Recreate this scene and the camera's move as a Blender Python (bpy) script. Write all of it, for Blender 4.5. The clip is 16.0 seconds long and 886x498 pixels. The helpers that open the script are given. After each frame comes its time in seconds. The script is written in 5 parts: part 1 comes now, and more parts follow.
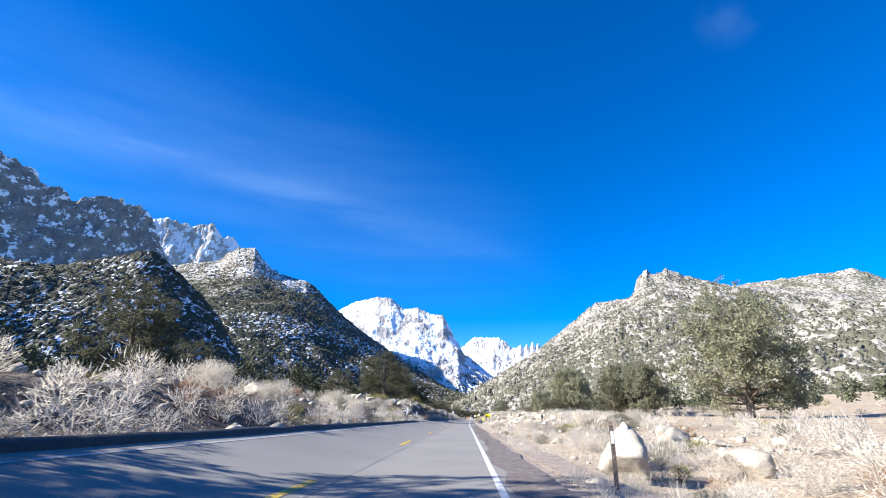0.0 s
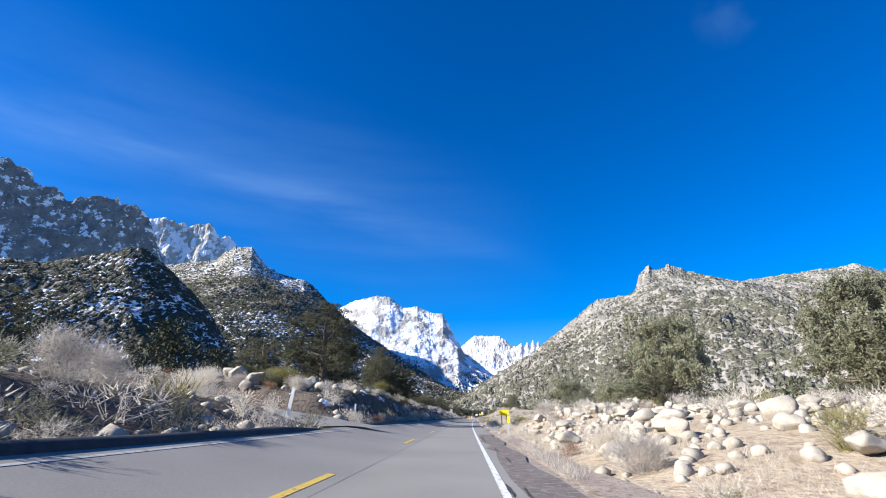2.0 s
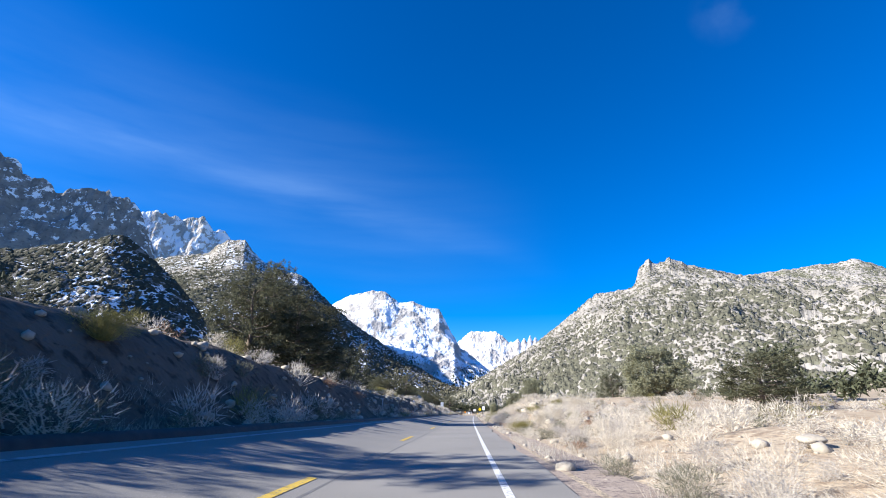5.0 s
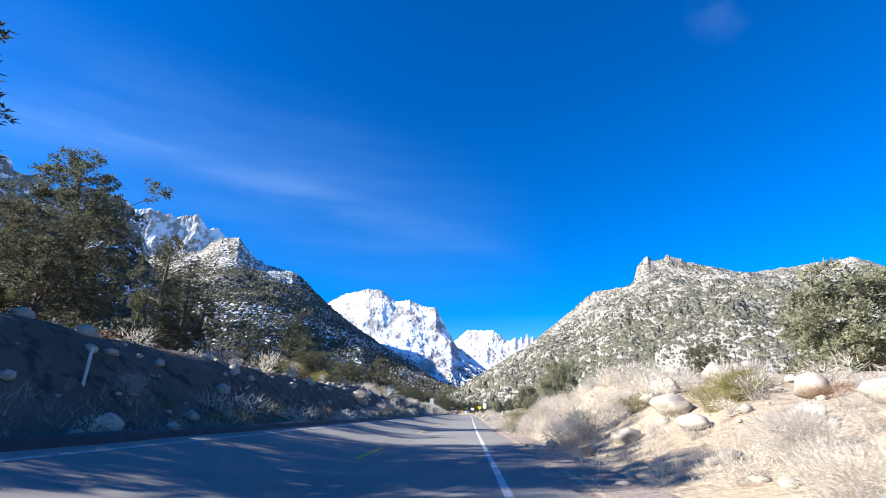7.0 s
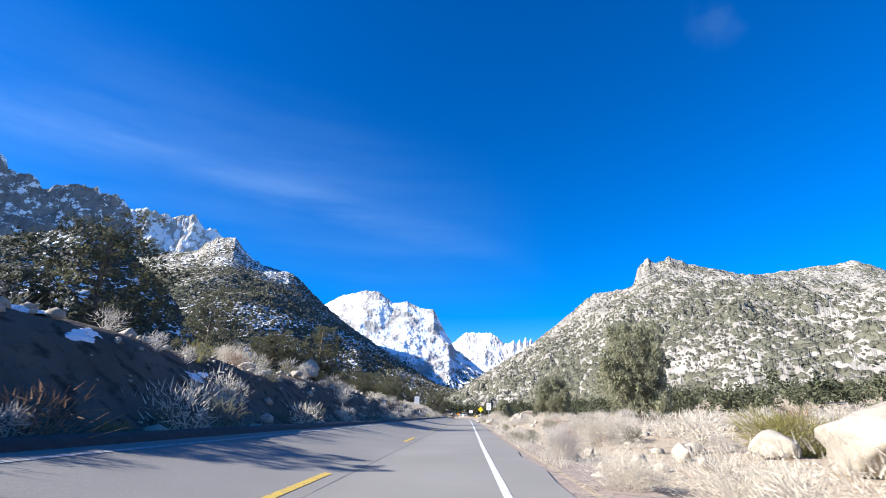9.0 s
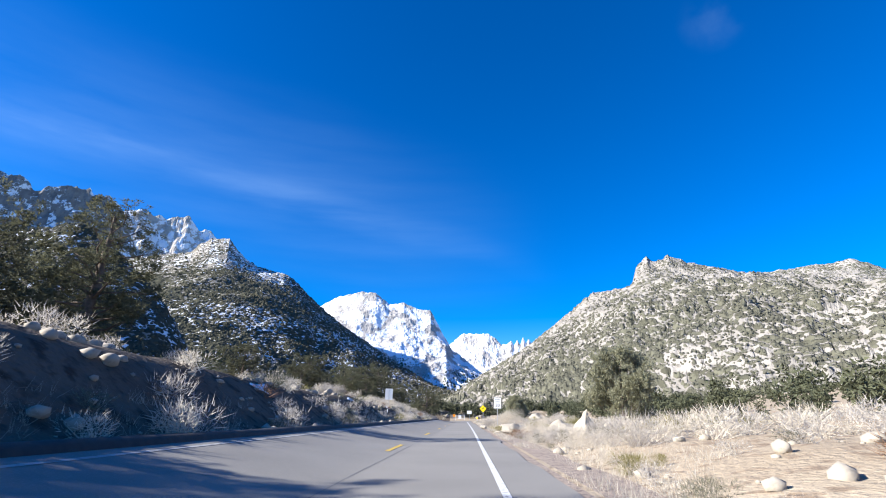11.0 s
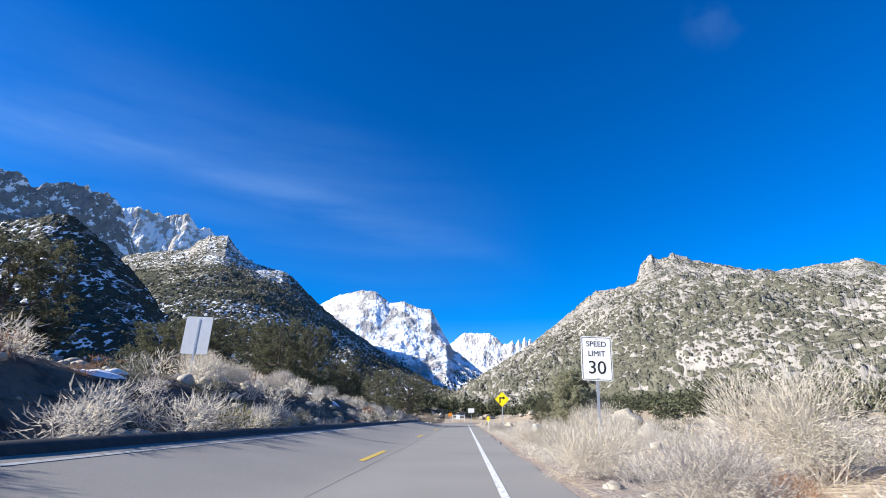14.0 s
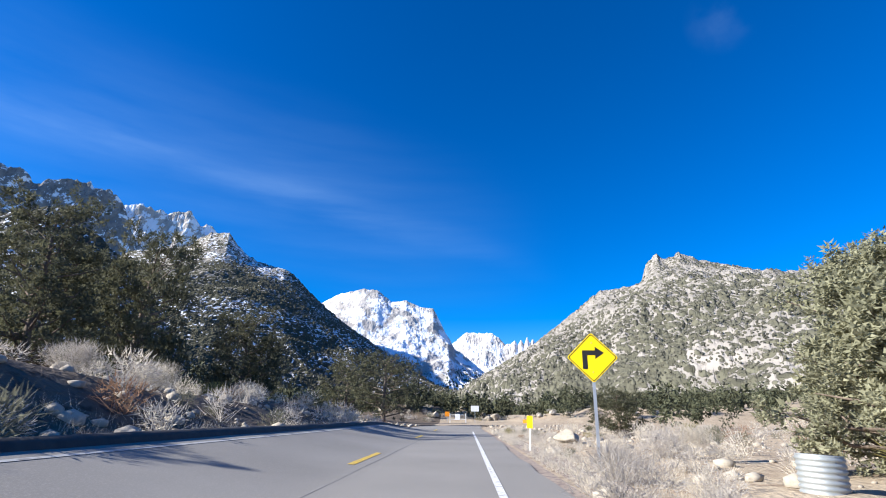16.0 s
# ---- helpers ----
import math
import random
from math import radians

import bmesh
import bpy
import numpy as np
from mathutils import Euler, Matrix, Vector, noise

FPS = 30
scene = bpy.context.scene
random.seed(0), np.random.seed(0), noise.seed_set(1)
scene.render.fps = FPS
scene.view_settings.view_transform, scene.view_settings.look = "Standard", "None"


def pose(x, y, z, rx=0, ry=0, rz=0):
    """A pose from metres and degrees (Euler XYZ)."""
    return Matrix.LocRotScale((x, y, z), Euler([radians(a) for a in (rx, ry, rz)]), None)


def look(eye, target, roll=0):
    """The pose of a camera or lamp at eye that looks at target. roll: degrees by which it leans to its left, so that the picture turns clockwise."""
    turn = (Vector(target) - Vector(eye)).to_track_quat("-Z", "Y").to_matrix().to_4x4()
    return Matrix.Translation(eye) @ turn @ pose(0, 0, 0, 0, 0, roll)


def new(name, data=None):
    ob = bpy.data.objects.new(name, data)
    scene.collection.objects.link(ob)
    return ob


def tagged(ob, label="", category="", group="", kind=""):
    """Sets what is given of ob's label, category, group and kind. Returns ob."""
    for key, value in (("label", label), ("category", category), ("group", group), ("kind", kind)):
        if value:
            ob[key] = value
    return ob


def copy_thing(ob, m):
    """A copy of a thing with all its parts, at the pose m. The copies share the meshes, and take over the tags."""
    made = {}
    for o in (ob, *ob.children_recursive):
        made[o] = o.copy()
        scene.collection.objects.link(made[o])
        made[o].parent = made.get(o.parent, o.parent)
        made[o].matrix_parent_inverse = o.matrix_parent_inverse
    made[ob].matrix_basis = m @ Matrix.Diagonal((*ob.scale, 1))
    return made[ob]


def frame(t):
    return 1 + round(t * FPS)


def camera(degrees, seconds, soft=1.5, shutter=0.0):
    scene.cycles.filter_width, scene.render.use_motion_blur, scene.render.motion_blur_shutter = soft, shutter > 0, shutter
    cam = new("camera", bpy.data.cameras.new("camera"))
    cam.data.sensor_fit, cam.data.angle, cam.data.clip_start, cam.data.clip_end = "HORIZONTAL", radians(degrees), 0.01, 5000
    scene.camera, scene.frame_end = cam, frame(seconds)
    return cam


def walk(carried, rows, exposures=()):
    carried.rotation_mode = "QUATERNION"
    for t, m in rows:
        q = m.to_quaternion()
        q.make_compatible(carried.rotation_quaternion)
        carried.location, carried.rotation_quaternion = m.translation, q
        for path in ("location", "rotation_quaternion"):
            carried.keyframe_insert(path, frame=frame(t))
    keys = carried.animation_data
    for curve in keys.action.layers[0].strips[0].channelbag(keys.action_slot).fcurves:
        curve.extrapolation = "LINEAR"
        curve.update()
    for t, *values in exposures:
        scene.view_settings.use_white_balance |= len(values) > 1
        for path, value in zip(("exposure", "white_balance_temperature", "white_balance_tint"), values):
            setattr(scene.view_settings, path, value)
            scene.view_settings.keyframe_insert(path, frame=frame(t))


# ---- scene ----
cam = camera(85.1, 16.0, soft=1.0, shutter=0.05)
EXPOSURES = [(0, 1.52), (0.5, 1.42), (1, 1.3), (2.5, 1.2), (3.5, 1.28), (4, 1.38), (6.5, 1.35), (7, 1.48), (8, 1.55), (9, 1.42), (11.5, 1.38), (12.5, 1.28), (15.5, 1.2), (16, 1.25)]
PATH = [
    (0, pose(0.0, 0.0, 0.85, 109.3, -0.5, 2.57)),
    (0.5, pose(0.005, 9.146, 0.85, 109.3, -0.4, 2.57)),
    (1, pose(0.0, 18.151, 0.85, 109.24, -0.3, 2.63)),
    (1.5, pose(-0.005, 27.017, 0.85, 109.24, -0.2, 2.63)),
    (2, pose(-0.01, 35.749, 0.85, 109.24, -0.1, 2.63)),
    (2.5, pose(-0.015, 44.349, 0.85, 109.24, -0.25, 2.63)),
    (3, pose(-0.02, 52.821, 0.85, 109.24, -0.4, 2.63)),
    (3.5, pose(-0.015, 61.167, 0.85, 109.24, -0.4, 2.57)),
    (4, pose(0.009, 69.391, 0.85, 109.11, -0.4, 2.44)),
    (4.5, pose(0.05, 77.496, 0.85, 108.95, -0.28, 2.31)),
    (5, pose(0.105, 85.486, 0.85, 108.8, -0.16, 2.21)),
    (5.5, pose(0.173, 93.363, 0.85, 108.67, -0.04, 2.11)),
    (6, pose(0.248, 101.131, 0.85, 108.61, 0.08, 2.04)),
    (6.5, pose(0.331, 108.793, 0.85, 108.61, 0.2, 1.98)),
    (7, pose(0.431, 116.351, 0.85, 108.73, -0.05, 1.85)),
    (7.5, pose(0.529, 123.811, 0.85, 108.8, -0.3, 1.85)),
    (8, pose(0.634, 131.173, 0.85, 108.8, -0.2, 1.78)),
    (8.5, pose(0.754, 138.442, 0.85, 108.92, -0.25, 1.65)),
    (9, pose(0.882, 145.621, 0.85, 109.05, -0.3, 1.58)),
    (9.5, pose(1.015, 152.714, 0.85, 109.14, -0.2, 1.52)),
    (10, pose(1.156, 159.722, 0.85, 109.17, -0.1, 1.45)),
    (10.5, pose(1.302, 166.65, 0.85, 109.21, 0.0, 1.39)),
    (11, pose(1.455, 173.5, 0.85, 109.24, 0.1, 1.32)),
    (11.5, pose(1.614, 180.277, 0.85, 109.24, 0.2, 1.26)),
    (12, pose(1.771, 186.983, 0.85, 109.17, 0.2, 1.26)),
    (12.5, pose(1.927, 193.621, 0.85, 109.17, 0.2, 1.26)),
    (13, pose(2.073, 200.195, 0.85, 109.24, 0.2, 1.32)),
    (13.5, pose(2.211, 206.708, 0.85, 109.24, 0.05, 1.39)),
    (14, pose(2.347, 213.163, 0.85, 109.24, -0.1, 1.39)),
    (14.5, pose(2.476, 219.564, 0.85, 109.24, -0.28, 1.45)),
    (15, pose(2.603, 225.913, 0.85, 109.24, -0.45, 1.45)),
    (15.5, pose(2.714, 232.215, 0.85, 109.24, -0.5, 1.58)),
    (16, pose(2.825, 238.471, 0.85, 109.24, -0.55, 1.58)),
]
walk(cam, PATH, exposures=EXPOSURES)

# ---------------------------------------------------------------- light
world = bpy.data.worlds.new("world")
scene.world = world
world.use_nodes = True
wn, wl = world.node_tree.nodes, world.node_tree.links
wn.clear()
SUN_EL, SUN_AZ = 29.8, -107.0      # degrees; azimuth clockwise from +y
sky = wn.new("ShaderNodeTexSky")
sky.sky_type = "NISHITA"
sky.sun_disc = False
sky.sun_elevation = radians(SUN_EL)
sky.sun_rotation = radians(SUN_AZ)
sky.altitude = 2400
sky.air_density = 1.0
sky.dust_density = 0.3
sky.ozone_density = 3.0
tint = wn.new("ShaderNodeHueSaturation")
tint.inputs["Hue"].default_value = 0.512
tint.inputs["Saturation"].default_value = 1.5
tint.inputs["Value"].default_value = 1.0
bg = wn.new("ShaderNodeBackground")
bg.inputs["Strength"].default_value = 0.092
wout = wn.new("ShaderNodeOutputWorld")
# thin cirrus: one long faint streak over the shaded side, frayed by noise
wtc = wn.new("ShaderNodeTexCoord")


def wcalc(op, a, b=0.0, c=None):
    x = wn.new("ShaderNodeMath")
    x.operation = op
    for i, v in enumerate((a, b) if c is None else (a, b, c)):
        if isinstance(v, (int, float)):
            x.inputs[i].default_value = v
        else:
            wl.new(v, x.inputs[i])
    return x.outputs[0]


def wstep(v, lo, hi):
    x = wn.new("ShaderNodeMapRange")
    x.interpolation_type = "SMOOTHSTEP"
    x.inputs["From Min"].default_value, x.inputs["From Max"].default_value = lo, hi
    wl.new(v, x.inputs["Value"])
    return x.outputs["Result"]


def wnoise(scale, stretch, detail):
    mp = wn.new("ShaderNodeMapping")
    mp.inputs["Rotation"].default_value = (0.35, 0.45, 0.6)
    mp.inputs["Scale"].default_value = stretch
    wl.new(wtc.outputs["Generated"], mp.inputs["Vector"])
    x = wn.new("ShaderNodeTexNoise")
    x.inputs["Scale"].default_value, x.inputs["Detail"].default_value = scale, detail
    wl.new(mp.outputs["Vector"], x.inputs["Vector"])
    return x.outputs["Fac"]


wdot = wn.new("ShaderNodeVectorMath")
wdot.operation = "DOT_PRODUCT"
wdot.inputs[1].default_value = (-0.297, 0.322, -0.899)
wl.new(wtc.outputs["Generated"], wdot.inputs[0])
wsep = wn.new("ShaderNodeSeparateXYZ")
wl.new(wtc.outputs["Generated"], wsep.inputs[0])
off = wcalc("ABSOLUTE", wcalc("ADD", wdot.outputs["Value"], wcalc("MULTIPLY", wcalc("SUBTRACT", wnoise(2.2, (1, 1, 1), 4), 0.5), 0.07)))
fray = wcalc("MULTIPLY_ADD", wnoise(5.0, (0.5, 1.2, 5.0), 5), 1.1, -0.1)
thin = wcalc("SUBTRACT", 1.0, wstep(off, 0.0, 0.045))
wide = wcalc("SUBTRACT", 1.0, wstep(off, 0.0, 0.22))
west = wcalc("SUBTRACT", 1.0, wstep(wsep.outputs["X"], -0.28, 0.24))
veil = wcalc("MULTIPLY", wcalc("ADD", wcalc("MULTIPLY", thin, 0.12), wcalc("MULTIPLY", wide, 0.10)), wcalc("MULTIPLY", west, fray))
# a small torn wisp high over the sunny side
wspot = wn.new("ShaderNodeVectorMath")
wspot.operation = "DOT_PRODUCT"
wspot.inputs[1].default_value = (0.438, 0.641, 0.629)
wl.new(wtc.outputs["Generated"], wspot.inputs[0])
wisp = wcalc("MULTIPLY", wstep(wspot.outputs["Value"], 0.9972, 0.9999), wstep(wnoise(9.0, (1, 1, 1), 5), 0.42, 0.7))
veil = wcalc("ADD", veil, wcalc("MULTIPLY", wisp, 0.05))
wmix = wn.new("ShaderNodeMix")
wmix.data_type = "RGBA"
wmix.inputs["B"].default_value = (3.6, 5.2, 7.0, 1)
wl.new(veil, wmix.inputs["Factor"])
wl.new(sky.outputs["Color"], tint.inputs["Color"])
wl.new(tint.outputs["Color"], wmix.inputs["A"])
wl.new(wmix.outputs["Result"], bg.inputs["Color"])
wl.new(bg.outputs["Background"], wout.inputs["Surface"])

sun = new("sun", bpy.data.lights.new("sun", "SUN"))
sun.data.energy = 4.85
sun.data.angle = radians(0.53)
sun.data.color = (1.0, 0.965, 0.91)
_a, _e = radians(SUN_AZ), radians(SUN_EL)
SUN_DIR = Vector((math.sin(_a) * math.cos(_e), math.cos(_a) * math.cos(_e), math.sin(_e)))
sun.matrix_world = look(SUN_DIR * 50, (0, 0, 0))

# ---------------------------------------------------------------- materials
rng = np.random.default_rng(7)


def material(name, a, b=None, scale=4.0, rough=0.9, bump=0.0, bump_scale=30.0, fine=None, fine_scale=60.0,
             vary=0.0, metal=0.0, coords="Object", spread=0.25, spec=0.25, leaf=0.0):
    """Two-tone noise colour, optional finer mottling, bump and a random tone for each object."""
    m = bpy.data.materials.new(name)
    m.use_nodes = True
    n, l = m.node_tree.nodes, m.node_tree.links
    p = n["Principled BSDF"]
    p.inputs["Roughness"].default_value = rough
    p.inputs["Metallic"].default_value = metal
    p.inputs["Specular IOR Level"].default_value = spec
    tc = n.new("ShaderNodeTexCoord")
    t = n.new("ShaderNodeTexNoise")
    t.inputs["Scale"].default_value = scale
    t.inputs["Detail"].default_value = 4
    l.new(tc.outputs[coords], t.inputs["Vector"])
    r = n.new("ShaderNodeValToRGB")
    r.color_ramp.elements[0].position = 0.5 - spread
    r.color_ramp.elements[1].position = 0.5 + spread
    r.color_ramp.elements[0].color = (*a, 1)
    r.color_ramp.elements[1].color = (*(b or a), 1)
    l.new(t.outputs["Fac"], r.inputs["Fac"])
    col = r.outputs["Color"]
    if fine:
        t2 = n.new("ShaderNodeTexNoise")
        t2.inputs["Scale"].default_value = fine_scale
        t2.inputs["Detail"].default_value = 3
        l.new(tc.outputs[coords], t2.inputs["Vector"])
        r2 = n.new("ShaderNodeValToRGB")
        r2.color_ramp.elements[0].position = 0.52
        r2.color_ramp.elements[1].position = 0.66
        l.new(t2.outputs["Fac"], r2.inputs["Fac"])
        mx = n.new("ShaderNodeMix")
        mx.data_type = "RGBA"
        l.new(r2.outputs["Color"], mx.inputs["Factor"])
        l.new(col, mx.inputs["A"])
        mx.inputs["B"].default_value = (*fine, 1)
        col = mx.outputs["Result"]
    if vary:
        oi = n.new("ShaderNodeObjectInfo")
        gi = n.new("ShaderNodeNewGeometry")
        ad = n.new("ShaderNodeMath")
        ad.operation = "ADD"
        l.new(oi.outputs["Random"], ad.inputs[0])
        l.new(gi.outputs["Random Per Island"], ad.inputs[1])
        mr = n.new("ShaderNodeMapRange")
        mr.inputs["From Max"].default_value = 2.0
        mr.inputs["To Min"].default_value = 1 - vary
        mr.inputs["To Max"].default_value = 1 + vary
        l.new(ad.outputs[0], mr.inputs["Value"])
        hs = n.new("ShaderNodeHueSaturation")
        l.new(mr.outputs["Result"], hs.inputs["Value"])
        l.new(col, hs.inputs["Color"])
        col = hs.outputs["Color"]
    l.new(col, p.inputs["Base Color"])
    if leaf:
        tr = n.new("ShaderNodeBsdfTranslucent")
        ms = n.new("ShaderNodeMixShader")
        ms.inputs["Fac"].default_value = leaf
        l.new(col, tr.inputs["Color"])
        l.new(p.outputs["BSDF"], ms.inputs[1])
        l.new(tr.outputs["BSDF"], ms.inputs[2])
        l.new(ms.outputs["Shader"], n["Material Output"].inputs["Surface"])
    if bump:
        t3 = n.new("ShaderNodeTexNoise")
        t3.inputs["Scale"].default_value = bump_scale
        t3.inputs["Detail"].default_value = 6
        l.new(tc.outputs[coords], t3.inputs["Vector"])
        bp = n.new("ShaderNodeBump")
        bp.inputs["Strength"].default_value = bump
        bp.inputs["Distance"].default_value = 0.6 / bump_scale
        l.new(t3.outputs["Fac"], bp.inputs["Height"])
        l.new(bp.outputs["Normal"], p.inputs["Normal"])
    return m


def mountain_material(name, rock, rock2, shrub, cover, snow, patch=45.0, clump=9.0, thin=None, bands=()):
    """Granite dotted with scrub and patched with snow. cover and snow run from 0 to 1; thin: heights between which the scrub
    gives way, and by how much; bands: heights (low, high) and how much more snow lies between them."""
    m = bpy.data.materials.new(name)
    m.use_nodes = True
    n, l = m.node_tree.nodes, m.node_tree.links
    p = n["Principled BSDF"]
    p.inputs["Roughness"].default_value = 0.95
    p.inputs["Specular IOR Level"].default_value = 0.1
    geo = n.new("ShaderNodeNewGeometry")
    # mottling drawn out along the slopes, as seen from the valley
    along = n.new("ShaderNodeMapping")
    along.inputs["Scale"].default_value = (1.0, 0.4, 0.6)
    l.new(geo.outputs["Position"], along.inputs["Vector"])
    place = n.new("ShaderNodeSeparateXYZ")
    l.new(geo.outputs["Position"], place.inputs[0])

    def tex(size, detail=4, rough=0.6):
        t = n.new("ShaderNodeTexNoise")
        t.inputs["Scale"].default_value = 1.0 / size
        t.inputs["Detail"].default_value = detail
        t.inputs["Roughness"].default_value = rough
        l.new(along.outputs["Vector"], t.inputs["Vector"])
        return t.outputs["Fac"]

    def step(value, lo, hi):
        r = n.new("ShaderNodeMapRange")
        r.interpolation_type = "SMOOTHSTEP"
        r.inputs["From Min"].default_value = lo
        r.inputs["From Max"].default_value = hi
        l.new(value, r.inputs["Value"])
        return r.outputs["Result"]

    def mix(f, a, b):
        x = n.new("ShaderNodeMix")
        x.data_type = "RGBA"
        l.new(f, x.inputs["Factor"])
        for key, v in (("A", a), ("B", b)):
            if isinstance(v, tuple):
                x.inputs[key].default_value = (*v, 1)
            else:
                l.new(v, x.inputs[key])
        return x.outputs["Result"]

    def calc(op, a, b):
        x = n.new("ShaderNodeMath")
        x.operation = op
        for i, v in enumerate((a, b)):
            if isinstance(v, (int, float)):
                x.inputs[i].default_value = v
            else:
                l.new(v, x.inputs[i])
        return x.outputs[0]

    col = mix(step(tex(patch * 0.6, 6), 0.35, 0.65), rock, rock2)
    col = mix(step(tex(14, 5, 0.7), 0.52, 0.72), col, tuple(c * 0.55 for c in rock))
    relief = calc("MULTIPLY", calc("ADD", tex(22, 8, 0.65), tex(90, 4)), 5.0)
    if snow:
        sep = n.new("ShaderNodeSeparateXYZ")
        l.new(geo.outputs["Normal"], sep.inputs[0])
        up = calc("MULTIPLY", sep.outputs["Z"], 0.25)
        # snow stays on the slopes that face away from the sun
        away = calc("MULTIPLY", sep.outputs["X"], 0.10)
        v = calc("ADD", calc("ADD", tex(patch * 0.5, 7, 0.68), up), away)
        for lo, hi, gain in bands:
            inside = calc("MULTIPLY", step(place.outputs["Z"], lo, lo + 90), calc("SUBTRACT", 1.0, step(place.outputs["Z"], hi - 90, hi)))
            v = calc("ADD", v, calc("MULTIPLY", inside, gain))
        col = mix(step(v, 0.86 - 0.5 * snow, 0.90 - 0.5 * snow), col, (0.82, 0.85, 0.9))
    if cover:
        drift = calc("ADD", calc("MULTIPLY", tex(patch * 2.2, 4, 0.55), 0.6), calc("MULTIPLY", tex(patch * 0.5, 4), 0.4))
        reach = (-math.log(1 - cover) * 3 / (4 * math.pi)) ** (1 / 3)
        for size, grow_by, less in ((clump, 1.9, 0.0), (clump * 0.5, 1.6, 0.14)):
            vor = n.new("ShaderNodeTexVoronoi")
            vor.inputs["Scale"].default_value = 1.0 / size
            l.new(along.outputs["Vector"], vor.inputs["Vector"])
            radius = calc("ADD", calc("MULTIPLY", calc("SUBTRACT", drift, 0.5), grow_by), reach - less)
            if thin:
                radius = calc("SUBTRACT", radius, calc("MULTIPLY", step(place.outputs["Z"], thin[0], thin[1]), thin[2]))
            ragged = calc("ADD", vor.outputs["Distance"], calc("MULTIPLY", calc("SUBTRACT", tex(size * 0.3, 3, 0.7), 0.5), 0.35))
            inside = step(calc("SUBTRACT", radius, ragged), 0.0, 0.10)
            tone = n.new("ShaderNodeSeparateXYZ")
            l.new(vor.outputs["Color"], tone.inputs[0])
            col = mix(inside, col, mix(tone.outputs["X"], shrub, tuple(c * 1.8 for c in shrub)))
            dome = calc("MULTIPLY", inside, calc("SUBTRACT", 1.0, vor.outputs["Distance"]))
            relief = calc("ADD", relief, calc("MULTIPLY", dome, 0.45 * size))
    l.new(col, p.inputs["Base Color"])
    bp = n.new("ShaderNodeBump")
    bp.inputs["Strength"].default_value = 0.9
    bp.inputs["Distance"].default_value = 1.0
    l.new(relief, bp.inputs["Height"])
    l.new(bp.outputs["Normal"], p.inputs["Normal"])
    return m


